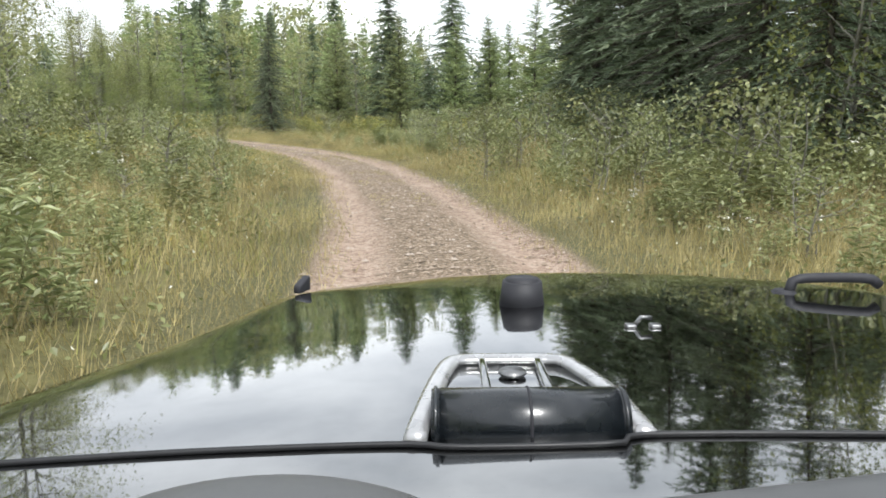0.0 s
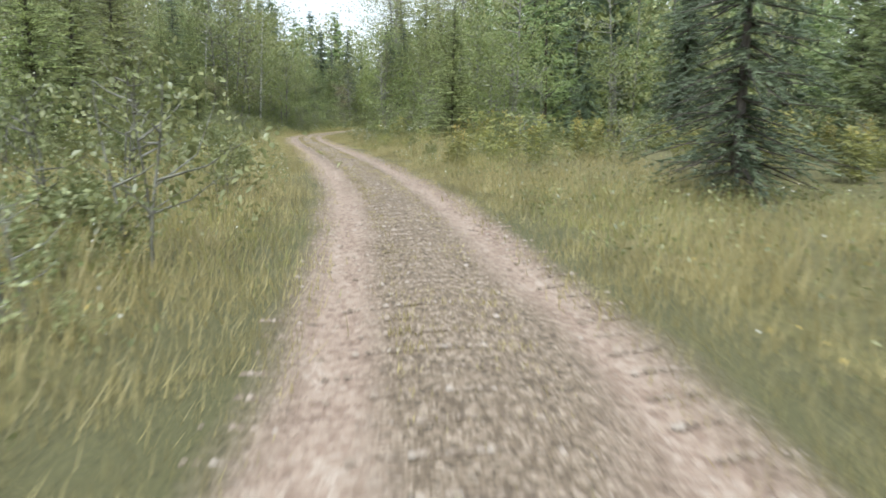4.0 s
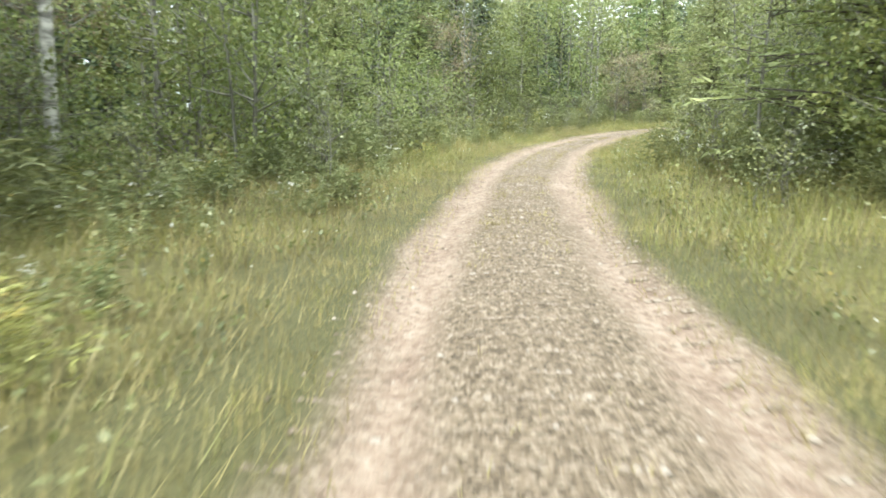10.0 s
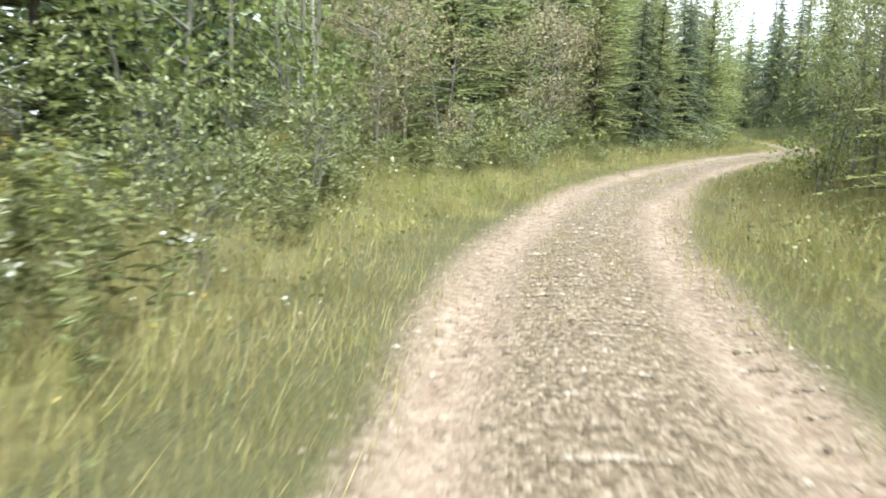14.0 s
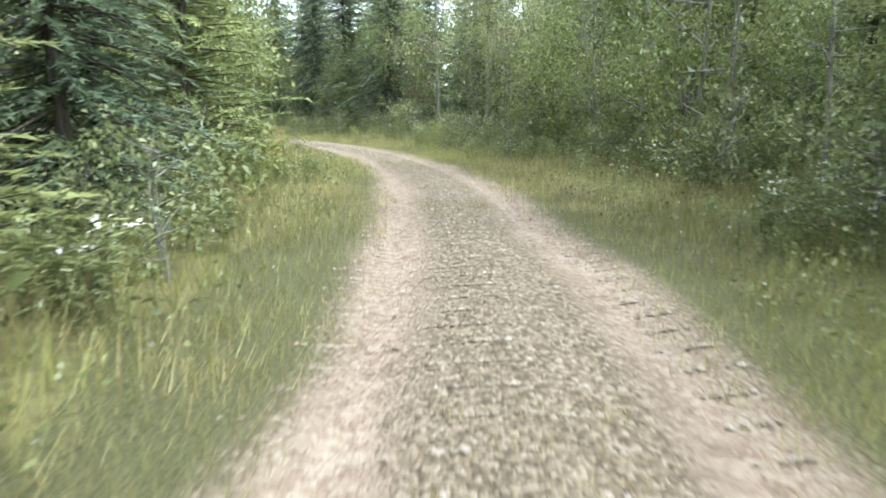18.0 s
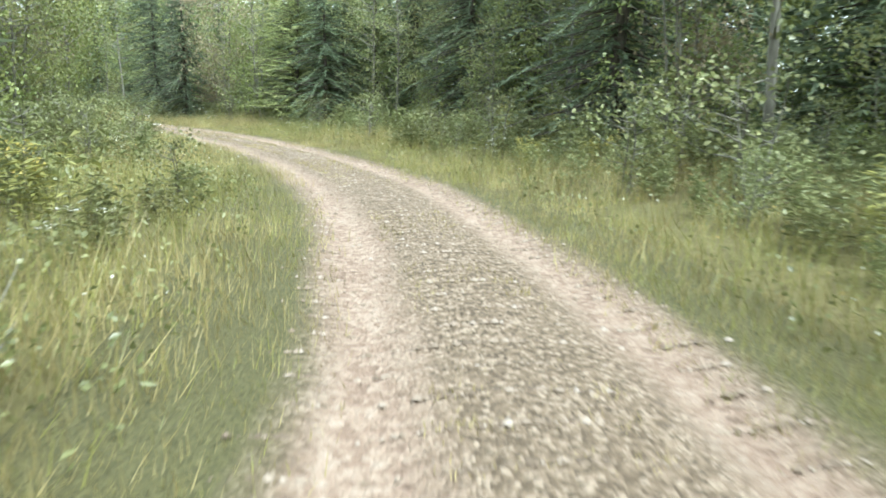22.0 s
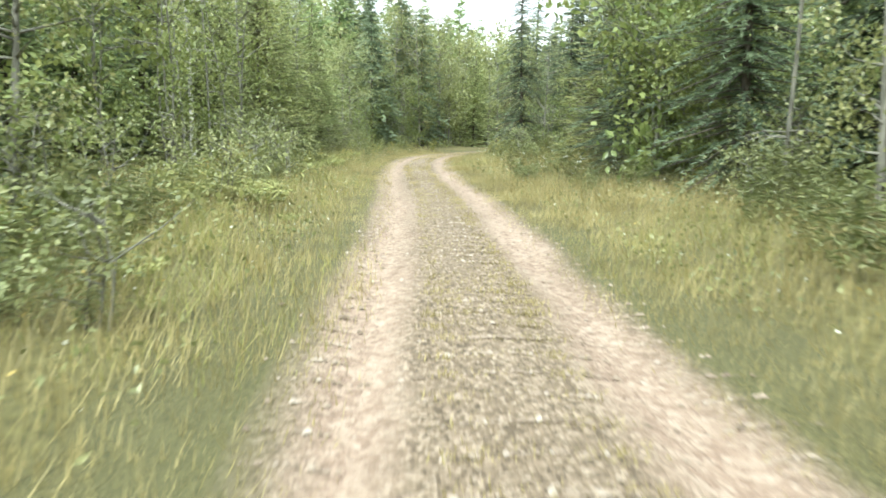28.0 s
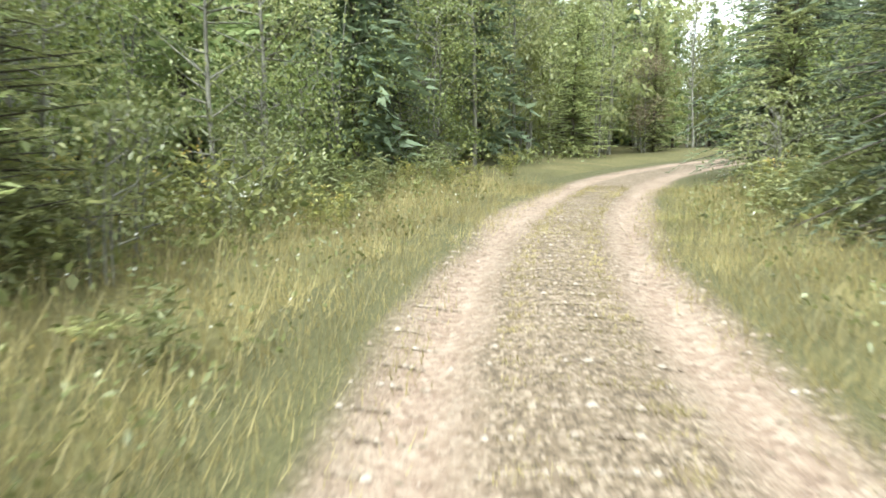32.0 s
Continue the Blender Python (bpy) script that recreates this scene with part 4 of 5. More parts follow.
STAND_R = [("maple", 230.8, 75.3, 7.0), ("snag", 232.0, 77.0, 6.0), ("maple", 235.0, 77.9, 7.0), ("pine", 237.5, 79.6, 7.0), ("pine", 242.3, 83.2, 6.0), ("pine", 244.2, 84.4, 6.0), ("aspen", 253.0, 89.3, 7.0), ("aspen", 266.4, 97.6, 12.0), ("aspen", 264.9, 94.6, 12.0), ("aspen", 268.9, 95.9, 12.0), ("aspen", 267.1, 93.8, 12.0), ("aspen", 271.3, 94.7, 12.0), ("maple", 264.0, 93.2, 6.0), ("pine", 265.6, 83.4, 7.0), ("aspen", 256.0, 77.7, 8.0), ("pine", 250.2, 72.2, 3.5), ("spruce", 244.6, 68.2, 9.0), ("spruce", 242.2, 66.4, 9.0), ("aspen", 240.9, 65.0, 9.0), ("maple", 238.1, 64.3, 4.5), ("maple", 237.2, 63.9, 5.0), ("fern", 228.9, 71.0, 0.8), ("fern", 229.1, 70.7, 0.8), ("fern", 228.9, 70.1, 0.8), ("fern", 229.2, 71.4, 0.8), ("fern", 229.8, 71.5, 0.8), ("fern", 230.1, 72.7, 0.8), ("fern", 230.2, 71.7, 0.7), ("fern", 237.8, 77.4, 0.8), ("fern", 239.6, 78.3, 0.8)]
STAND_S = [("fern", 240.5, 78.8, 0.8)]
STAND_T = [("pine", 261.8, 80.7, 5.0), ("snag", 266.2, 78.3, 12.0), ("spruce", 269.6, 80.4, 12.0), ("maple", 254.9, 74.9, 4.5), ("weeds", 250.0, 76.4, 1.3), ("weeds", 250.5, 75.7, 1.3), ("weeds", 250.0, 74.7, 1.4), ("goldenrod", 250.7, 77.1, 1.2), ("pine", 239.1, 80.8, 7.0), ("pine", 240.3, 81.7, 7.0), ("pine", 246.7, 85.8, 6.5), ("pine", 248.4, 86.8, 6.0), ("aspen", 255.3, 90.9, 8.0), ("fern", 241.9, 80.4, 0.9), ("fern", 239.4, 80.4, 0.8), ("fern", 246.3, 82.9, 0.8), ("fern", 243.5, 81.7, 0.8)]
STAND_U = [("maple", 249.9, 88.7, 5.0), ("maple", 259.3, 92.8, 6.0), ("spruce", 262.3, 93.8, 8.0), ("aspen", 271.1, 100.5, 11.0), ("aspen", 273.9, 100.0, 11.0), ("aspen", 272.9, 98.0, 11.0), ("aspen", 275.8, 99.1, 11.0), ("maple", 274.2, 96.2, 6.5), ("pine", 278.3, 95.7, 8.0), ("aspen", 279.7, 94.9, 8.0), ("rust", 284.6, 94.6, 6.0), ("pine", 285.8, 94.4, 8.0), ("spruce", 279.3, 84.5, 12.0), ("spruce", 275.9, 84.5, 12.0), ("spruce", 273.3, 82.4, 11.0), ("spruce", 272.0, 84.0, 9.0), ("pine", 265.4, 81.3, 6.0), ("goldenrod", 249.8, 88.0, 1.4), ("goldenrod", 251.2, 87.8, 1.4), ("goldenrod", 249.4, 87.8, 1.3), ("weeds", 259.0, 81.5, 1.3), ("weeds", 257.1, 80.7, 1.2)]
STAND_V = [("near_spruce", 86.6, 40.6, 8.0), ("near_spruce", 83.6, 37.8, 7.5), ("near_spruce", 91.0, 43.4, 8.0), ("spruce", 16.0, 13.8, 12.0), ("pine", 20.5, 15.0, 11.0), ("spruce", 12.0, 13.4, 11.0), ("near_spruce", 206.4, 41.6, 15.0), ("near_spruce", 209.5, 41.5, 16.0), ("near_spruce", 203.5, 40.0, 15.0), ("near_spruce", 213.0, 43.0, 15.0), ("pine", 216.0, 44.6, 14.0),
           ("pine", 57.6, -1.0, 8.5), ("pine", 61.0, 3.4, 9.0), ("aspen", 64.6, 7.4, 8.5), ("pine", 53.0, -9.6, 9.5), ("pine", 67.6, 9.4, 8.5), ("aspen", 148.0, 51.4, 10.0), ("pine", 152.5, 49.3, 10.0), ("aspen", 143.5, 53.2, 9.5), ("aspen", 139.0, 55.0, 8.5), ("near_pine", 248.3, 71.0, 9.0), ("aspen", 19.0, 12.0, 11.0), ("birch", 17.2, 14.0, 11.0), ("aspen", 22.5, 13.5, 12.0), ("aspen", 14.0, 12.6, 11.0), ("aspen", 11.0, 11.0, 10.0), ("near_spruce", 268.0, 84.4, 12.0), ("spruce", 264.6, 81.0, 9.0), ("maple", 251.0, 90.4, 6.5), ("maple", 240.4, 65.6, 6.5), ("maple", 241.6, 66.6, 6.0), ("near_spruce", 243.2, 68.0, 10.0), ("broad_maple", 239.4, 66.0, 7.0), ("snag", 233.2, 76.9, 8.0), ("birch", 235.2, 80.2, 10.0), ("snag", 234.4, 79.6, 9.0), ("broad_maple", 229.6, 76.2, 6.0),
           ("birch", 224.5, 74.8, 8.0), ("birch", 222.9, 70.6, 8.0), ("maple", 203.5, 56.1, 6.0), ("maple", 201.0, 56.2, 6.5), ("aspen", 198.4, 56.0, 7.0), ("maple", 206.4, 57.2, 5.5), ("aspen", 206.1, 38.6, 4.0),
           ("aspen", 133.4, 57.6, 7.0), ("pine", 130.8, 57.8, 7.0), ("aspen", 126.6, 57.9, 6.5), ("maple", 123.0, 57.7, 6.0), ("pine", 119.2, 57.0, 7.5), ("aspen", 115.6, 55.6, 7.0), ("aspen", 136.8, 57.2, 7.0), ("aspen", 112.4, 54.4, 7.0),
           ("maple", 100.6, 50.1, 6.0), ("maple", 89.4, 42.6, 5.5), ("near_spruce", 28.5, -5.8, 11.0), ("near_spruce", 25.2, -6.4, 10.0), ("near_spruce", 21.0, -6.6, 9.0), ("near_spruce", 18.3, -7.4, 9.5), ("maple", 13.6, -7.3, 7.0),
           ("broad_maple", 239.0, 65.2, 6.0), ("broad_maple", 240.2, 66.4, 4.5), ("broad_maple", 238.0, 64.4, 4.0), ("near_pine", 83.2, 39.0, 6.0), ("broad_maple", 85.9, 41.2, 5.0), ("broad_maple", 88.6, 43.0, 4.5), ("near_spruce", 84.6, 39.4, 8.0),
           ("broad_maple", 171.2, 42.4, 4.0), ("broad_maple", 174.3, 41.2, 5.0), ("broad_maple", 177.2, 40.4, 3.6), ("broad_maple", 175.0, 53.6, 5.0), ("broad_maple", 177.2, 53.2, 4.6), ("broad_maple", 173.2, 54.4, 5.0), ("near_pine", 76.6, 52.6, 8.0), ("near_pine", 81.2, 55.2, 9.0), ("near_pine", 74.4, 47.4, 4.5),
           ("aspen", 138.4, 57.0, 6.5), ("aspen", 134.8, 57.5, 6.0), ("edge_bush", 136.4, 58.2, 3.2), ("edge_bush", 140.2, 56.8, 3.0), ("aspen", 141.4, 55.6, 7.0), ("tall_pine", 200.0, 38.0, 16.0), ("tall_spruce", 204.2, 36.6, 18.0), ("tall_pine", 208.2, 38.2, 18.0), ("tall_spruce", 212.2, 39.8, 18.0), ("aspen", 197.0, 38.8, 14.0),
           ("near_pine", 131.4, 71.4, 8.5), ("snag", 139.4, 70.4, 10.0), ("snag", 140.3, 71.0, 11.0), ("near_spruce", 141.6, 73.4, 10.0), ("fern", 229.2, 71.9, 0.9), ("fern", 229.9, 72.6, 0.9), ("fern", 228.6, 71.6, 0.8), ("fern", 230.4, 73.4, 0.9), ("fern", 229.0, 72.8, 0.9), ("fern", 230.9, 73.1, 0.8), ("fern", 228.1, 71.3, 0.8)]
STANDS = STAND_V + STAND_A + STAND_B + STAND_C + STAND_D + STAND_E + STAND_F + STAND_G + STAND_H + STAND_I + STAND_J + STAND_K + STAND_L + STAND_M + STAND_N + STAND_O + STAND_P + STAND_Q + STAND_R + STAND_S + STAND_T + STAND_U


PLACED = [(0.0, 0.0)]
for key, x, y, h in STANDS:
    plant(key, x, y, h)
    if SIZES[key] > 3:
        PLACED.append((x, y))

# ================= the wood behind them =================
# along the track: open width on its left, on its right
CLEAR = [(-30, 9, 7), (0, 10, 7), (14, 10, 8.5), (20, 10, 11), (29, 10.5, 12), (37, 11, 18), (45, 11, 24), (56, 11, 22), (67, 9, 17), (75, 8.5, 8), (84, 9, 5.5), (100, 8.5, 7), (112, 7.5, 7.5), (122, 5.5, 5), (131, 5, 5.5),
         (140, 6.5, 7), (155, 6.5, 7.5), (165, 5, 7), (185, 5, 6.5), (192, 5.5, 6.5), (203, 6.5, 9.5), (222, 6.5, 8.5), (240, 6.5, 6.5), (252, 5.5, 5.5), (264, 5.5, 8.5), (279, 5.5, 9), (288, 5.5, 4.8), (330, 7, 5)]


def clearance(s, side):
    c = np.array(CLEAR, float)
    return np.interp(s, c[:, 0], c[:, 1 if side > 0 else 2])


# from that far along the track: what grows on its left, on its right
WOOD = [(-40, "aspen pine birch aspen", "spruce spruce pine"), (20, "aspen pine birch aspen", "pine spruce pine spruce"), (45, "aspen pine aspen spruce", "pine spruce pine aspen"), (62, "aspen birch rust aspen pine", "maple maple aspen"),
        (90, "aspen birch rust pine maple", "aspen maple aspen"), (104, "maple pine pine aspen", "aspen maple pine"), (125, "maple maple rust aspen", "aspen pine aspen"), (140, "spruce snag rust spruce snag", "pine aspen pine"),
        (163, "pine spruce pine", "aspen pine maple aspen pine"), (182, "maple aspen maple", "aspen maple maple aspen pine"), (188, "maple aspen pine", "aspen pine spruce pine"), (205, "aspen maple birch rust", "spruce spruce pine aspen"), (228, "aspen birch maple aspen", "spruce pine maple spruce"),
        (250, "maple aspen pine pine", "spruce maple pine"), (264, "maple pine pine", "spruce pine spruce"), (284, "aspen aspen maple birch", "spruce pine spruce")]


def wood_kind(s, d, rng):
    row = [r for r in WOOD if r[0] <= s][-1]
    kinds = row[1 if d > 0 else 2].split()
    return kinds[int(rng.integers(0, len(kinds)))]


def fill_wood():
    rng = np.random.default_rng(2024)
    taken = np.array(PLACED)
    front_s, front_d, _ = along(taken[:, 0], taken[:, 1])
    cells = {}
    for x, y in taken:
        cells.setdefault((int(x // 3), int(y // 3)), []).append((x, y))

    def free(x, y, gap):
        cx, cy = int(x // 3), int(y // 3)
        for i in (-1, 0, 1):
            for j in (-1, 0, 1):
                for a, b in cells.get((cx + i, cy + j), ()):
                    if (a - x) ** 2 + (b - y) ** 2 < gap * gap:
                        return False
        return True

    def settle(n, lo, hi, gap, keys, h0, h1):
        s = rng.uniform(-24, 330, n)
        side = rng.choice([-1, 1], n)
        q = rng.uniform(0, 1, n)
        d = np.array([clearance(a, b) for a, b in zip(s, side)]) + 1.0 + lo + q * (hi - lo)
        x, y = beside(s, d * side)
        s2, d2, _ = along(x, y)
        found = []
        for i in range(n):
            if abs(d2[i]) < clearance(s2[i], d2[i]) + lo * 0.8 + 0.7 or not free(x[i], y[i], gap):
                continue
            row = np.abs(front_d[(np.abs(front_s - s2[i]) < 3.5) & (front_d * d2[i] > 0)])
            if len(row) and abs(d2[i]) < row.min() + 0.9:
                continue
            cells.setdefault((int(x[i] // 3), int(y[i] // 3)), []).append((x[i], y[i]))
            key = keys[int(rng.integers(0, len(keys)))] if keys else wood_kind(s2[i], d2[i], rng)
            tall = float(np.interp(s2[i], (60, 66, 84, 92, 130, 140, 165, 190, 215, 262, 280), (0.95, 1.1, 1.1, 1.35, 1.35, 1.3, 1.35, 1.3, 1.0, 1.0, 1.2)))
            if s2[i] < 80:
                tall *= 0.78 if d2[i] < 0 else 0.82
            found.append((key, x[i], y[i], tall * rng.uniform(h0, h1) * (0.6 if key in ("rust", "maple") else 1)))
        return found

    for key, x, y, h in settle(1300, 0.3, 5, 2.5, None, 7, 12):
        plant(key, x, y, h)
    deep = settle(1300, 5, 15, 2.5, ("far_spruce", "far_pine", "far_aspen", "far_aspen"), 9, 13.5)
    deep += settle(700, 15, 36, 2.9, ("far_spruce", "far_aspen", "far_pine", "far_aspen"), 10, 15)
    deep += settle(720, 5, 26, 1.7, ("far_bush",), 4, 8)
    # beyond the last bend
    kinds = ("far_spruce", "far_aspen", "far_bush", "far_pine", "far_aspen", "far_bush")
    for k in range(420):
        x, y = rng.uniform(270, 345), rng.uniform(40, 170)
        if abs(along(x, y)[1][0]) > 7:
            deep.append((kinds[k % 6], x, y, rng.uniform(10, 16) * (0.45 if k % 3 == 2 else 1)))
    for k in range(190):
        x, y = rng.uniform(256, 306), rng.uniform(86, 124)
        if abs(along(x, y)[1][0]) > 6.2:
            deep.append((kinds[k % 6], x, y, rng.uniform(9, 13) * (0.4 if k % 3 == 2 else 1)))
    for key, name, label in (("far_spruce", "far_spruces", "dark spruces crowding deep in the wood"), ("far_aspen", "far_aspens", "pale aspens crowding deep in the wood"), ("far_pine", "far_pines", "light green pines crowding deep in the wood"), ("far_bush", "far_shrubs", "young leafy growth crowding deep in the wood")):
        mass(name, label, "woodland", key, [(x, y, h / SIZES[key]) for k, x, y, h in deep if k == key], rng)


def mass(name, label, category, key, places, rng):
    """Many plants of one kind, too far off or too close together to be told apart, as one object."""
    shapes = SHAPES[key]
    vs, fs, ms, o = [], [], [], 0
    px, py = np.array([p[0] for p in places]), np.array([p[1] for p in places])
    pz = land(px, py)
    for (x, y, sc), z in zip(places, pz):
        a, w = rng.uniform(0, 6.28), sc * rng.uniform(0.85, 1.15)
        m = np.array([[math.cos(a) * w, math.sin(a) * w, 0], [-math.sin(a) * w, math.cos(a) * w, 0], [0, 0, sc]])
        for slot, ((v, f), _) in enumerate(shapes[int(rng.integers(0, len(shapes)))]):
            vs.append(v @ m + [x, y, z])
            fs.append(f + o)
            ms.append(np.full(len(f), slot))
            o += len(v)
    me = mesh_of(name, np.concatenate(vs), np.concatenate(fs), [shapes[0][0][1], shapes[0][1][1]], False, np.concatenate(ms))
    tagged(new(name, me), label, category, kind="stuff")


fill_wood()


def undergrowth(count):
    """Low leafy growth on the floor of the wood."""
    rng = np.random.default_rng(55)
    s, side = rng.uniform(-10, 310, count), rng.choice([-1.0, 1.0], count)
    d = np.array([clearance(a, b) for a, b in zip(s, side)]) - 1.5 + 9 * rng.uniform(0, 1, count) ** 1.4
    x, y = beside(s, d * side)
    _, d2, _ = along(x, y)
    keep = np.abs(d2) > 3.4
    x, y = x[keep], y[keep]
    n, per = len(x), 30
    h = rng.uniform(0.4, 1.5, n) * (0.7 + 0.3 * np.sin(x * 0.4 + y * 0.3))
    z = np.repeat(land(x, y), per)
    hh = np.repeat(h, per)
    q = rng.uniform(0.1, 1, n * per)
    r = rng.normal(0, 0.28, (n * per, 2)) * (0.6 + hh)[:, None]
    base = np.stack([np.repeat(x, per) + r[:, 0], np.repeat(y, per) + r[:, 1], z + hh * q], 1)
    v, f = blades(base, rng.normal(0, 1, (n * per, 3)) + [0, 0, 0.25], rng.uniform(0.10, 0.22, n * per), rng.uniform(0.06, 0.12, n * per), 0.2, rng)
    tagged(new("undergrowth", mesh_of("undergrowth", v, f, M_UNDER)), "low leafy green undergrowth on the floor of the wood", "undergrowth", kind="stuff")


undergrowth(2800)


def fill_weeds():
    """Weeds, flowers and shrubs between the grass verge and the trees."""
    rng = np.random.default_rng(31)
    n = 170
    s, side = rng.uniform(-6, 300, n), rng.choice([-1, 1], n)
    for a, b, q, r in zip(s, side, rng.uniform(0, 1, n), rng.uniform(0, 1, n)):
        c = float(clearance(a, b))
        d = 3.3 + (c - 2.6) * math.sqrt(q)
        x, y = beside(a, d * b)
        s2, d2, _ = along(x, y)
        if abs(d2[0]) < 3.0:
            continue
        meadow = 18 < a < 56 and b < 0
        if meadow:
            key = "goldenrod" if r < 0.55 else ("weeds" if r < 0.9 else "sapling")
        elif 245 < a:
            key = "fern" if (r < 0.4 and b > 0) else ("weeds" if r < 0.6 else ("goldenrod" if r < 0.8 else "sapling"))
        else:
            key = "weeds" if r < 0.5 else ("sapling" if r < 0.72 else ("aster" if r < 0.88 else "goldenrod"))
        plant(key, x, y, SIZES[key] * rng.uniform(0.65, 1.15), rng.uniform(0.85, 1.2))


fill_weeds()

# dense patches of wild growth: from, to along the track, off it (left positive), how many, what
PATCHES = [(4, 48, 2.7, 9.5, 60, "weeds aster weeds goldenrod weeds sapling"), (6, 30, -8.0, -3.0, 56, "weeds sapling aster weeds sapling"), (24, 74, -18, -5.5, 95, "goldenrod weeds goldenrod sapling"),
           (60, 92, 3.0, 8.0, 60, "aster weeds aster weeds goldenrod weeds"), (64, 84, -5.5, -2.9, 22, "goldenrod aster weeds"), (104, 142, 2.9, 6.0, 50, "weeds goldenrod weeds aster"), (108, 125, -6.5, -3.2, 16, "weeds aster sapling"),
           (140, 164, 2.8, 6.0, 26, "weeds sapling weeds"), (163, 190, 2.7, 4.8, 26, "weeds aster weeds"), (165, 190, -6.0, -3.2, 30, "weeds aster sapling weeds"), (190, 226, -7.0, -3.6, 50, "weeds weeds goldenrod sapling"),
           (196, 226, 2.7, 6.0, 26, "weeds sapling aster weeds"), (226, 252, 2.8, 6.0, 22, "weeds aster sapling"), (226, 252, -6.0, -3.0, 22, "weeds aster"), (244, 285, 2.6, 5.2, 44, "fern fern weeds fern goldenrod"),
           (258, 292, -8.0, -3.0, 46, "weeds weeds aster weeds sapling"), (280, 300, 3.2, 6.0, 14, "goldenrod weeds"), (84, 100, 2.9, 7.0, 34, "aster aster sapling"), (88, 100, -5.5, -3.0, 10, "aster aster sapling"), (190, 206, -6.0, -3.2, 18, "aster sapling"), (140, 152, 3.8, 7.0, 22, "goldenrod aster goldenrod sapling")]


def fill_patches():
    rng = np.random.default_rng(404)
    for s0, s1, d0, d1, n, keys in PATCHES:
        keys = keys.split()
        for k in range(n):
            x, y = beside(rng.uniform(s0, s1), rng.uniform(d0, d1))
            _, d2, _ = along(x, y)
            if abs(d2[0]) < 2.6:
                continue
            key = keys[k % len(keys)]
            near = min(1.0, 0.45 + (abs(d2[0]) - 2.4) * 0.22)
            plant(key, x, y, SIZES[key] * rng.uniform(0.7, 1.15) * near, rng.uniform(0.9, 1.3))


fill_patches()


def skirt():
    """Weeds and shrubs in front of the trees, along the whole track."""
    rng = np.random.default_rng(818)
    rows = {"weeds": [], "sapling": []}
    for side in (-1, 1):
        for s in np.arange(0, 296, 0.95):
            if (s < 74 and side < 0) or (164 < s < 190 and side > 0):
                continue
            c = float(clearance(s, side))
            x, y = beside(s + rng.uniform(-0.4, 0.4), side * (c + rng.uniform(-1.6, 0.4)))
            r, tall, wide = rng.uniform(0, 1), rng.uniform(0.6, 1.15), rng.uniform(0.9, 1.3)
            if abs(along(x, y)[1][0]) < 3.2:
                continue
            if r < 0.86:
                rows["weeds" if r < 0.52 else "sapling"].append((float(x), float(y), tall))
            elif s % 1.6 < 0.8:
                key = "aster" if r < 0.93 else "goldenrod"
                plant(key, x, y, SIZES[key] * tall, wide)
    bushes = []
    for side in (-1, 1):
        for s in np.arange(2, 300, 1.55):
            if (s < 74 and side < 0) or (s < 52 and side > 0) or (146 < s < 190 and side > 0) or (250 < s < 282 and side < 0) or (254 < s < 272 and side > 0):
                continue
            x, y = beside(s + rng.uniform(-0.7, 0.7), side * (float(clearance(s, side)) + rng.uniform(0.1, 2.2)))
            if abs(along(x, y)[1][0]) > 4.4:
                bushes.append((float(x), float(y), rng.uniform(0.6, 1.25)))
    mass("bush_thicket", "tall leafy bushes crowding the edge of the wood", "shrub", "edge_bush", bushes, rng)
    mass("weed_thicket", "thicket of leafy weeds along the foot of the trees", "weed", "weeds", rows["weeds"], rng)
    mass("shrub_thicket", "thicket of pale green shrubs along the foot of the trees", "shrub", "sapling", rows["sapling"], rng)


skirt()


def herbs():
    """Leafy herbs standing in the grass: from, to along the track, off it, how many."""
    rng = np.random.default_rng(515)
    places = []
    for s0, s1, d0, d1, n in ((1, 52, 2.7, 9.5, 240), (4, 40, -9.0, -3.0, 120), (104, 142, 2.9, 6.0, 55), (164, 190, -6.0, -3.2, 35), (194, 228, -7.2, -3.4, 70), (226, 250, 2.8, 5.5, 30), (60, 90, 3.0, 8.0, 40)):
        x, y = beside(rng.uniform(s0, s1, n), rng.uniform(d0, d1, n))
        off = np.abs(along(x, y)[1])
        places += [(float(a), float(b), rng.uniform(0.45, 0.95) * min(1.0, 0.5 + (c - 2.5) * 0.2)) for a, b, c in zip(x, y, off) if c > 2.6]
    mass("leafy_herbs", "pale leafy herbs scattered through the verge grass", "weed", "weeds", places, rng)


herbs()
for kinds in PATTERNS.values():
    for ob, used in kinds:
        if not used:
            for c in list(ob.children):
                bpy.data.objects.remove(c)
            bpy.data.objects.remove(ob)

# ================= grass =================


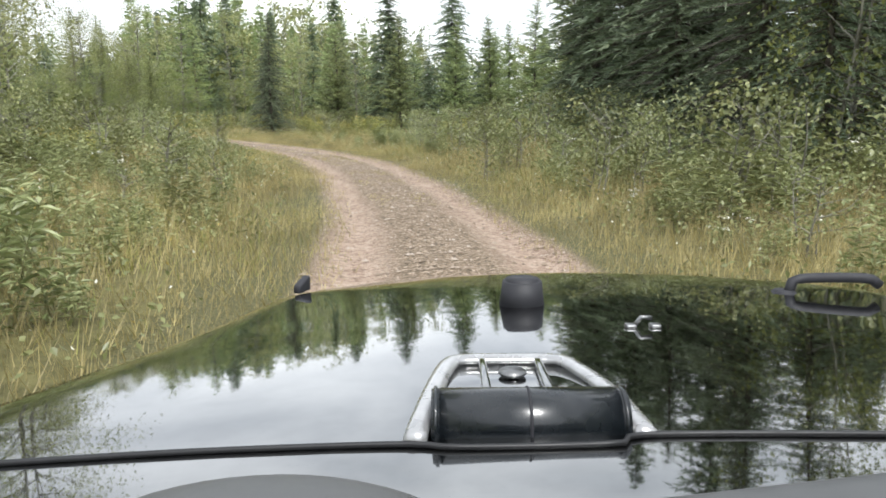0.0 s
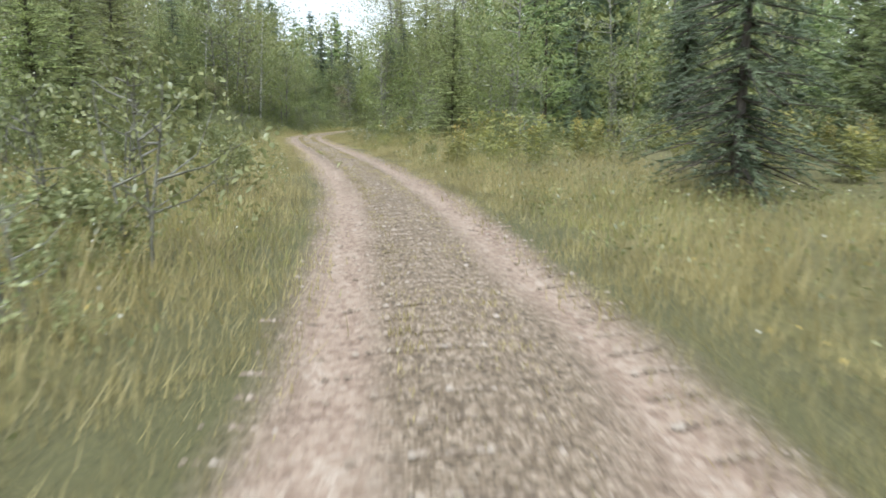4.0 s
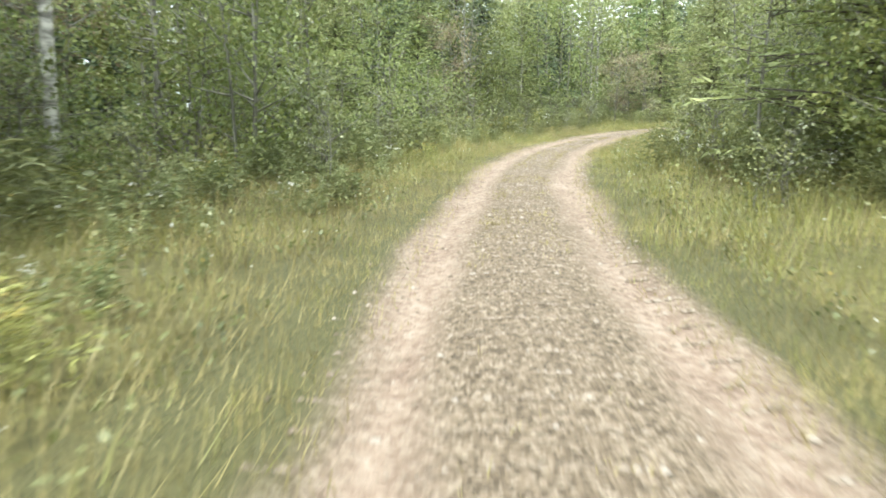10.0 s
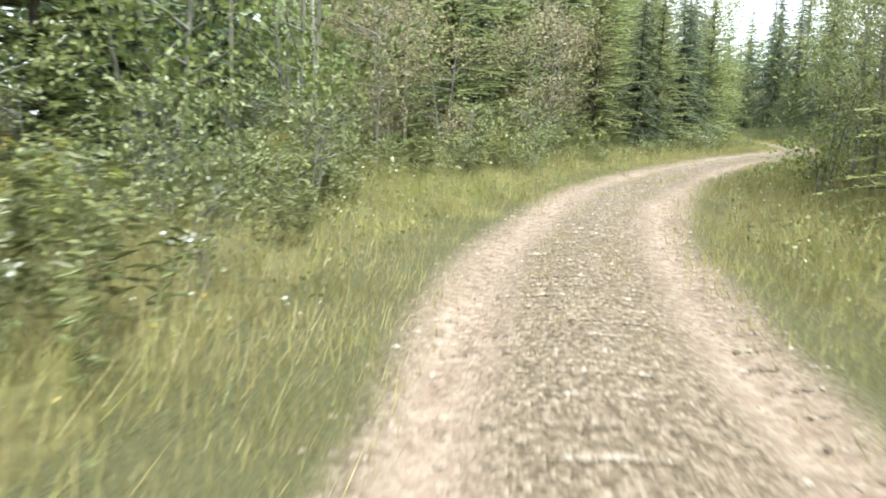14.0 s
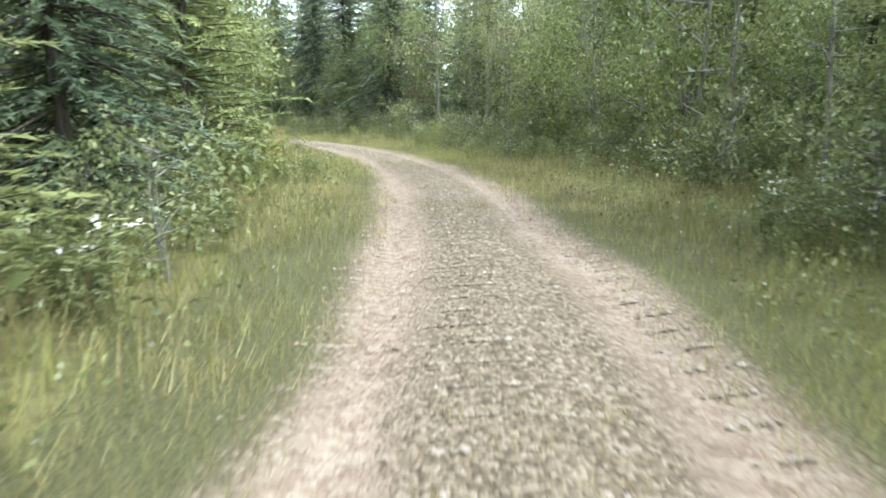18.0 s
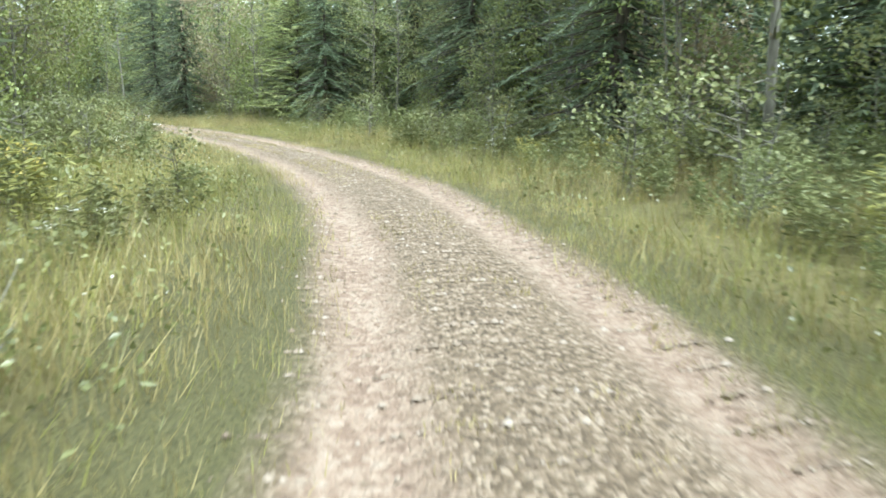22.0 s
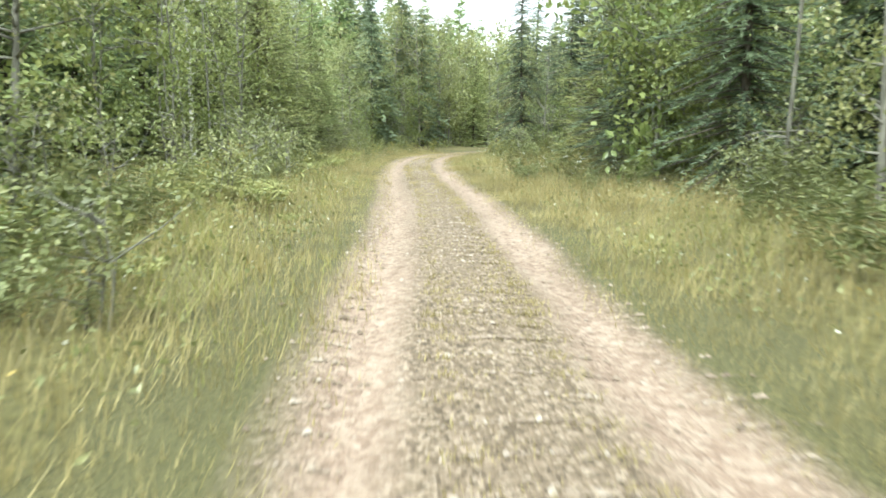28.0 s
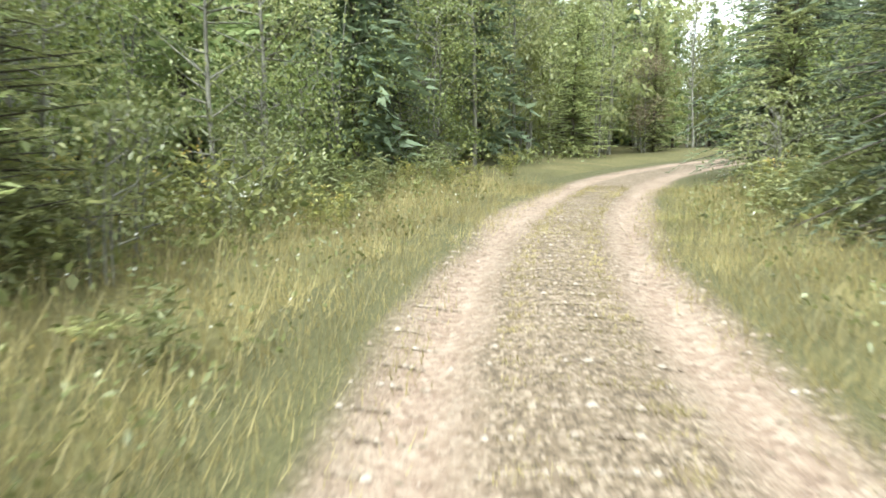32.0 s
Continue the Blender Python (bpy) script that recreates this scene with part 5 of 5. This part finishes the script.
def grass(name, label, count, lo, hi, height, mat, seed, power=1.0, spread=0.05, per=5, dry=0, crowd=None):
    """Tufts of bent blades on both verges, lo to hi metres off the middle of the track."""
    rng = np.random.default_rng(seed)
    s = rng.uniform(-8, 296, count)
    side = rng.choice([-1.0, 1.0], count)
    d = (lo + (hi - lo) * rng.uniform(0, 1, count) ** power) * side
    x, y = beside(s, d)
    _, d2, _ = along(x, y)
    keep = np.abs(d2) > lo - 0.2
    if dry:
        share = np.interp(s, [a for a, _ in DRY], [b for _, b in DRY]) + 0.25 * np.sin(x * 0.35 + 1.7 * np.sin(y * 0.4))
        keep &= (rng.uniform(0, 1, count) < share) == (dry > 0)
    if crowd:
        keep &= rng.uniform(0, 1, count) < np.interp(s, [a for a, _ in crowd], [b for _, b in crowd]) + 0.3 * np.sin(s * 1.3 + np.sin(s * 0.37) * 3)
    x, y, d2 = x[keep], y[keep], np.abs(d2[keep])
    z = land(x, y)
    if crowd:
        z = along(x, y)[2] + 0.04
    patch = 0.75 + 0.5 * (0.5 + 0.5 * np.sin(x * 0.7 + 2 * np.sin(y * 0.5)))
    h = height * patch * (1.0 if hi < 3 else np.clip((d2 - lo) / 2.6 + 0.38, 0.38, 1.15))
    x, y, z, h = [np.repeat(a, per) for a in (x, y, z, h)]
    n = len(x)
    h = h * (0.35 + 0.9 * rng.uniform(0, 1, n) ** 1.4)
    base = np.stack([x + rng.normal(0, spread, n), y + rng.normal(0, spread, n), z - 0.02], 1)
    a = rng.uniform(0, 6.28, n)
    lean = rng.uniform(0.1, 0.8, n)
    out = np.stack([np.cos(a), np.sin(a), 0 * a], 1)
    w = np.stack([-np.sin(a + 0.6), np.cos(a + 0.6), 0 * a], 1) * (0.0026 + 0.003 * rng.uniform(0, 1, n))[:, None]
    tip = base + out * (lean * h)[:, None] + np.array([0, 0, 1]) * (h * (1 - lean * 0.3))[:, None]
    v = np.stack([base - w, base + w, tip], 1).reshape(-1, 3)
    f = np.arange(n * 3).reshape(-1, 3)
    tagged(new(name, mesh_of(name, v, f, mat)), label, "grass", kind="stuff")


DRY = [(-30, 0.95), (60, 0.85), (98, 0.75), (112, 0.5), (130, 0.4), (160, 0.4), (200, 0.4), (230, 0.45), (248, 0.85), (320, 0.95)]
grass("verge_grass", "dry tan and olive grass on the verges of the track", 64000, 1.35, 7.5, 0.52, M_GRASS, 3, 1.3, 0.17, 11, 1)
grass("green_grass", "taller green grass between the track and the trees", 64000, 1.35, 8.5, 0.50, M_GREENGRASS, 4, 1.25, 0.17, 12, -1)
grass("short_grass", "short worn grass along the edges of the wheel ruts", 30000, 1.12, 2.5, 0.15, M_GRASS, 6, 1.0, 0.10)
grass("crown_grass", "short grass on the crown between the wheel ruts", 52000, 0.0, 0.50, 0.075, M_GRASS, 8, 1.0, 0.06, 5, 0,
      [(0, 0.1), (40, 0.15), (60, 0.6), (90, 0.6), (115, 0.2), (140, 0.35), (165, 0.15), (205, 0.15), (222, 0.5), (245, 0.8), (300, 0.8)])


def low_leaves(name, label, count, lo, hi, size, mat, seed, level):
    """Small leaves or flower heads scattered in drifts through the grass."""
    rng = np.random.default_rng(seed)
    s, side = rng.uniform(-8, 296, count), rng.choice([-1.0, 1.0], count)
    d = (lo + (hi - lo) * rng.uniform(0, 1, count) ** 1.2) * side
    x, y = beside(s, d)
    _, d2, _ = along(x, y)
    drift = np.sin(x * 0.9 + 2.2 * np.sin(y * 0.6 + seed)) * np.sin(y * 0.8 + 1.6 * np.sin(x * 0.45))
    keep = (np.abs(d2) > lo - 0.1) & (rng.uniform(-0.9, 1.0, count) < drift)
    x, y, d2 = x[keep], y[keep], np.abs(d2[keep])
    n = len(x)
    up = level * rng.uniform(0.25, 1.0, n) * np.clip((d2 - 1.2) / 2.2 + 0.2, 0.2, 1.2)
    base = np.stack([x, y, land(x, y) + up], 1)
    v, f = blades(base, rng.normal(0, 1, (n, 3)) + [0, 0, 0.35], size * rng.uniform(0.6, 1.3, n), size * 0.55 * rng.uniform(0.7, 1.2, n), 0.12, rng)
    tagged(new(name, mesh_of(name, v, f, mat)), label, "wildflower" if level > 0.5 else "weed", kind="stuff")


low_leaves("low_weeds", "low leafy weeds growing through the verge grass", 170000, 2.0, 8.0, 0.072, M_SHRUB, 61, 0.46)
low_leaves("white_flowers", "tiny white flowers scattered in the verge grass", 9000, 2.0, 7.5, 0.040, M_WHITE, 62, 0.62)
low_leaves("yellow_flowers", "tiny yellow flowers scattered in the verge grass", 9000, 2.2, 8.0, 0.042, M_BLOOM, 63, 0.66)


def pebbles(count):
    """Loose stones on the crown, the shoulders and in the ruts."""
    rng = np.random.default_rng(9)
    s = rng.uniform(-3, 292, count)
    kind = rng.uniform(0, 1, count)
    d = np.where(kind < 0.56, rng.normal(0, 0.36, count), np.where(kind < 0.92, rng.choice([-1.22, 1.22], count) + rng.normal(0, 0.13, count), rng.choice([-0.95, 0.95], count) + rng.normal(0, 0.25, count)))
    x, y = beside(s, d)
    i = np.clip(np.searchsorted(LINE_S, s), 0, len(LINE) - 1)
    r = 0.010 + 0.024 * rng.uniform(0, 1, count) ** 2.0
    rut = -0.055 * np.exp(-((np.abs(d) - 0.95) / 0.26) ** 2) + 0.035 * np.exp(-(d / 0.4) ** 2)
    c = np.stack([x, y, LINE[i, 2] + 0.012 + rut + r * 0.25], 1)
    octa = np.array([(1, 0, 0), (0, 1, 0), (-1, 0, 0), (0, -1, 0), (0, 0, 0.7), (0, 0, -0.7)], float)
    v = c[:, None] + octa[None] * r[:, None, None] * rng.uniform(0.6, 1.4, (count, 6, 1))
    tri = np.array([(0, 1, 4), (1, 2, 4), (2, 3, 4), (3, 0, 4), (1, 0, 5), (2, 1, 5), (3, 2, 5), (0, 3, 5)])[:4]
    f = (np.arange(count) * 6)[:, None, None] + tri[None]
    tagged(new("gravel", mesh_of("gravel", v.reshape(-1, 3), f.reshape(-1, 3), M_STONE)), "loose pale stones scattered over the track", "gravel", kind="stuff")


pebbles(70000)

# ================= the black off-road car at the start of the track =================


def plain(name, color, rough, metal=0.0, coat=0.0, speck=0.0, gloss=1.5):
    m, n, l, b = material(name)
    tc, nz = n.new("ShaderNodeTexCoord"), n.new("ShaderNodeTexNoise")
    nz.inputs["Scale"].default_value, nz.inputs["Detail"].default_value = 35, 6
    l.new(tc.outputs["Object"], nz.inputs[0])
    r = ramp(n, [(0.35, tuple(c * (1 - speck) for c in color)), (0.7, tuple(c * (1 + speck) for c in color))])
    l.new(nz.outputs[0], r.inputs[0])
    l.new(r.outputs[0], b.inputs["Base Color"])
    rr = ramp(n, [(0.3, (rough, rough, rough)), (0.8, (rough * 1.5,) * 3)])
    l.new(nz.outputs[0], rr.inputs[0])
    l.new(rr.outputs[0], b.inputs["Roughness"])
    b.inputs["Metallic"].default_value, b.inputs["Coat Weight"].default_value = metal, coat
    b.inputs["Coat Roughness"].default_value, b.inputs["Coat IOR"].default_value = 0.02, gloss
    return m


M_PAINT = plain("black_car_paint", (0.075, 0.08, 0.08), 0.05, 1.0, 1.0, 0.15, 2.3)
M_RUBBER = plain("black_rubber", (0.016, 0.016, 0.020), 0.55, 0, 0, 0.2)
M_STEEL = plain("bare_steel", (0.22, 0.22, 0.22), 0.3, 1.0, 0, 0.1)
M_GLOSS = plain("black_hinge_paint", (0.006, 0.008, 0.010), 0.22, 0.0, 0.3, 0.2)
# the rim is black paint; this grey stands in for mirrored sky
M_RIM = plain("hinge_rim_sky_grey", (0.36, 0.36, 0.36), 0.24, 0.5, 1.0, 0.15)
M_WIPER = plain("wiper_black", (0.008, 0.008, 0.009), 0.4, 0, 0, 0.2)
M_DASH = plain("grey_dashboard", (0.075, 0.077, 0.078), 0.45, 0, 0, 0.1)
M_LENS = plain("headlight_glass", (0.6, 0.6, 0.58), 0.08, 0.2, 1.0, 0.05)
M_SEAT = plain("dark_seat_cloth", (0.04, 0.04, 0.042), 0.9, 0, 0, 0.25)


def part(name, bm, mat, parent, label="", smooth=True):
    me = bpy.data.meshes.new(name)
    bm.to_mesh(me)
    bm.free()
    me.materials.append(mat)
    if smooth:
        me.polygons.foreach_set("use_smooth", np.ones(len(me.polygons), bool))
    ob = new(name, me)
    ob.parent = parent
    return tagged(ob, label)


def box(size, at, bevel=0.02, turn=(0, 0, 0), segments=2):
    bm = bmesh.new()
    bmesh.ops.create_cube(bm, size=1.0)
    bmesh.ops.scale(bm, vec=size, verts=bm.verts)
    bmesh.ops.bevel(bm, geom=bm.edges[:], offset=bevel, segments=segments, affect="EDGES", profile=0.6)
    bm.transform(pose(*at, *turn))
    return bm


def drum(r1, r2, depth, at, turn=(0, 0, 0), sides=28, bevel=0.006):
    bm = bmesh.new()
    bmesh.ops.create_cone(bm, cap_ends=True, segments=sides, radius1=r1, radius2=r2, depth=depth)
    rim = [e for e in bm.edges if abs(e.verts[0].co.z - e.verts[1].co.z) < 1e-6]
    bmesh.ops.bevel(bm, geom=rim, offset=bevel, segments=3, affect="EDGES")
    bm.transform(pose(*at, *turn))
    return bm


def rod(points, radius, sides=10):
    v, f = tubes([np.array(glide([(*p,) for p in points], 0.02)[0])], [np.full(len(glide([(*p,) for p in points], 0.02)[0]), radius)], sides)
    bm = bmesh.new()
    vs = [bm.verts.new(p) for p in v]
    for a, b, c in f:
        bm.faces.new((vs[a], vs[b], vs[c]))
    k = sides
    bm.faces.new(vs[:k][::-1])
    bm.faces.new(vs[-k:])
    return bm


MID = -0.37


def hood_half(f):
    """Half the width of the hood, f metres ahead of the driver: it narrows towards the grille."""
    k = 1 + 0.094 * (f - 0.76)
    g = f / k
    return k * (MID + 0.99 - 0.31 * (g - 0.97) + 0.13 * max(0, 1.5 - g) - 1.6 * max(0, g - 1.7) ** 1.7) - MID


def hood_height(f, q):
    """q runs from -1 to 1 across the hood, which bows lengthwise and across."""
    u = f - 0.76
    z = 1.236 - 0.055 * u - 0.023 * u * u - 2.2 * max(0, f - 2.25) ** 1.5
    return z - (0.02 + 0.026 * min(1, max(0, 1.9 - f) / 0.5)) * q * q - 0.3 * max(0, abs(q) - 0.9) ** 1.5


def build_car():
    car = tagged(new("off_road_car"), "black open off-road car with a long flat glossy hood", "car")
    # hood
    bm = bmesh.new()
    fs, qs = np.linspace(0.46, 2.35, 48), np.concatenate([np.linspace(-1, -0.8, 8), np.linspace(-0.75, 0.75, 15), np.linspace(0.8, 1, 8)])
    grid = [[bm.verts.new((f, MID + q * hood_half(f), hood_height(f, q))) for q in qs] for f in fs]
    for i in range(len(fs) - 1):
        for j in range(len(qs) - 1):
            bm.faces.new((grid[i][j], grid[i + 1][j], grid[i + 1][j + 1], grid[i][j + 1]))
    edge = [e for e in bm.edges if e.is_boundary]
    out = bmesh.ops.extrude_edge_only(bm, edges=edge)
    for v in out["geom"]:
        if isinstance(v, bmesh.types.BMVert):
            v.co.z -= 0.06
    bmesh.ops.recalc_face_normals(bm, faces=bm.faces)
    part("hood", bm, M_PAINT, car, "glossy black hood that mirrors sky and trees")
    # hood hinge: a barrel with a plate that runs forward
    zt = 1.25
    hinge = part("hood_hinge", drum(0.043, 0.043, 0.226, (0.825, -0.100, zt - 0.020), (90, 0, 0), 28, 0.008), M_GLOSS, car, "black hinge barrel in two halves")
    part("barrel_ring", drum(0.0442, 0.0442, 0.004, (0.825, -0.100, zt - 0.020), (90, 0, 0), 28, 0.001), M_RUBBER, hinge)
    for y in (0.010, -0.210):
        part("barrel_cap", drum(0.045, 0.045, 0.010, (0.825, y, zt - 0.020), (90, 0, 0), 28, 0.003), M_GLOSS, hinge)
    rim = rod([(0.77, 0.034, 1.226), (0.80, 0.030, 1.236), (0.897, 0.015, 1.242), (1.0, -0.004, 1.240), (1.03, -0.022, 1.239), (1.034, -0.09, 1.239), (1.03, -0.165, 1.239), (1.0, -0.185, 1.240), (0.897, -0.215, 1.242), (0.80, -0.228, 1.236), (0.76, -0.232, 1.226)], 0.014, 12)
    bmesh.ops.scale(rim, vec=(1, 1, 0.55), space=Matrix.Translation((0, 0, -1.238)), verts=rim.verts)
    part("plate_rim", rim, M_RIM, hinge, "raised glossy rim of the hinge plate")
    part("hinge_plate", box((0.19, 0.20, 0.012), (0.93, -0.10, 1.232), 0.004, (0, 2, 0)), M_PAINT, hinge)
    for y in (-0.055, -0.135):
        part("rib", box((0.15, 0.012, 0.012), (0.94, y, 1.244), 0.004, (0, 2, 0)), M_PAINT, hinge)
    part("bolt", drum(0.020, 0.019, 0.005, (0.97, -0.095, 1.242), (0, 0, 0), 20, 0.001), M_STEEL, hinge)
    # rubber stops, loop, catches
    for y in (-0.176,):
        part("rubber_stop", drum(0.053, 0.043, 0.078, (1.60, y, 1.193), (0, 0, 0), 32, 0.006), M_RUBBER, car, "black rubber windshield stop")
    loop = part("tie_down_loop", rod([(1.33, -0.351, 1.190), (1.33, -0.353, 1.212), (1.33, -0.374, 1.217), (1.33, -0.395, 1.212), (1.33, -0.397, 1.190)], 0.0045), M_STEEL, car, "small steel tie-down loop")
    for y in (-0.351, -0.397):
        part("foot", box((0.022, 0.020, 0.008), (1.33, y, 1.200), 0.003), M_STEEL, loop)
    part("hood_handle", rod([(1.80, -0.865, 1.125), (1.806, -0.874, 1.163), (1.81, -0.91, 1.178), (1.81, -1.06, 1.178), (1.806, -1.10, 1.163), (1.80, -1.115, 1.115)], 0.013), M_RUBBER, car, "black grab handle on the hood")
    part("handle_foot", drum(0.033, 0.029, 0.016, (1.80, -0.858, 1.143), (0, 0, 0), 20, 0.004), M_RUBBER, car)
    bm = box((0.056, 0.022, 0.017), (0, 0, 0), 0.005)
    for v in bm.verts:
        v.co.z += 0.35 * (v.co.x + 0.04) if v.co.z > 0 else 0
    bm.transform(pose(1.95, 0.385, 1.128, 0, 0, -20))
    part("side_catch", bm, M_RUBBER, car, "black wedge-shaped rubber hood catch")
    # cowl, wiper, dashboard
    part("cowl", box((0.34, 1.74, 0.10), (0.585, MID, 1.110), 0.006), M_PAINT, car)
    lie = [(0.768, 0.66), (0.768, 0.50), (0.770, 0.28), (0.766, 0.054), (0.752, -0.02), (0.752, -0.19), (0.776, -0.231), (0.772, -0.491), (0.765, -0.80), (0.76, -1.10)]
    part("wiper_arm", rod([(f, y, hood_height(f, (y - MID) / hood_half(f)) + 0.003) for f, y in lie], 0.0036), M_WIPER, car, "thin black wiper arm")
    part("dashboard", box((0.30, 1.40, 0.16), (0.33, MID, 1.190), 0.06, (0, 6, 0), 5), M_DASH, car, "matt grey dashboard")
    bm = bmesh.new()
    bmesh.ops.create_uvsphere(bm, u_segments=40, v_segments=24, radius=1.0)
    bm.transform(Matrix.Translation((0.37, 0.107, 1.318)) @ Matrix.Diagonal((0.11, 0.152, 0.063, 1)))
    part("instrument_hood", bm, M_DASH, car, "rounded grey instrument hood of the dashboard")
    part("dash_pad", box((0.22, 0.80, 0.10), (0.34, -0.43, 1.336), 0.03, (-6.6, 0, 0), 4), M_DASH, car, "padded grey top of the dashboard")
    # body below
    for y in (MID + 0.80, MID - 0.80):
        part("fender", box((1.10, 0.34, 0.07), (1.70, y, 0.90), 0.03), M_RUBBER, car, "flat black fender flare")
        part("engine_side", box((1.40, 0.10, 0.40), (1.52, MID + (0.62 if y > MID else -0.62), 0.84), 0.03), M_PAINT, car)
        part("body_side", box((2.35, 0.08, 0.62), (-0.72, y, 0.80), 0.03), M_PAINT, car)
        part("rear_flare", box((0.95, 0.24, 0.07), (-1.42, y, 0.93), 0.03), M_RUBBER, car)
    part("grille", box((0.10, 1.26, 0.50), (2.28, MID, 0.80), 0.03), M_PAINT, car, "upright grille panel")
    for k in range(7):
        part("grille_slot", box((0.03, 0.045, 0.34), (2.335, MID + (k - 3) * 0.085, 0.82), 0.012), M_RUBBER, car)
    for y in (-0.46, 0.46):
        lamp = part("headlight", drum(0.10, 0.09, 0.06, (2.34, MID + y, 0.86), (0, 90, 0)), M_LENS, car, "round glass headlight")
        part("bezel", drum(0.112, 0.112, 0.03, (2.325, MID + y, 0.86), (0, 90, 0)), M_RUBBER, lamp)
    part("front_bumper", box((0.16, 1.62, 0.17), (2.50, MID, 0.58), 0.04), M_RUBBER, car, "black steel front bumper")
    part("rear_bumper", box((0.14, 1.5, 0.15), (-1.98, MID, 0.60), 0.04), M_RUBBER, car)
    part("tailgate", box((0.07, 1.5, 0.55), (-1.87, MID, 0.82), 0.03), M_PAINT, car)
    part("floor_pan", box((3.9, 1.45, 0.10), (0.20, MID, 0.50), 0.03), M_RUBBER, car)
    for y in (0.37, -0.37):
        seat = part("seat", box((0.50, 0.50, 0.16), (-0.55, MID + y, 0.72), 0.05, (0, -6, 0), 3), M_SEAT, car, "dark cloth seat")
        part("backrest", box((0.14, 0.48, 0.48), (-0.86, MID + y, 0.98), 0.05, (0, -14, 0), 3), M_SEAT, seat)
    for x in (1.70, -1.42):
        for y in (0.74, -0.74):
            wheel = part("wheel", drum(0.20, 0.20, 0.20, (x, MID + y, 0.385), (90, 0, 0), 24, 0.02), M_STEEL, car, "steel wheel")
            bm = bmesh.new()
            ring = []
            for k in range(36):
                a = k * 2 * math.pi / 36
                prof = [(0.20, -0.10), (0.33, -0.125), (0.375, -0.11), (0.385, -0.05), (0.385, 0.05), (0.375, 0.11), (0.33, 0.125), (0.20, 0.10)]
                lug = 0.008 * (k % 2)
                ring.append([bm.verts.new((math.cos(a) * (r - (lug if r > 0.37 else 0)), w, math.sin(a) * (r - (lug if r > 0.37 else 0)))) for r, w in prof])
            for k in range(36):
                for j in range(8):
                    bm.faces.new((ring[k][j], ring[(k + 1) % 36][j], ring[(k + 1) % 36][(j + 1) % 8], ring[k][(j + 1) % 8]))
            bmesh.ops.recalc_face_normals(bm, faces=bm.faces)
            bm.transform(pose(x, MID + y, 0.385))
            part("tyre", bm, M_RUBBER, wheel, "knobbly black tyre")
    car.matrix_basis = pose(0.0, 0.0, -0.005)
    return car


build_car()
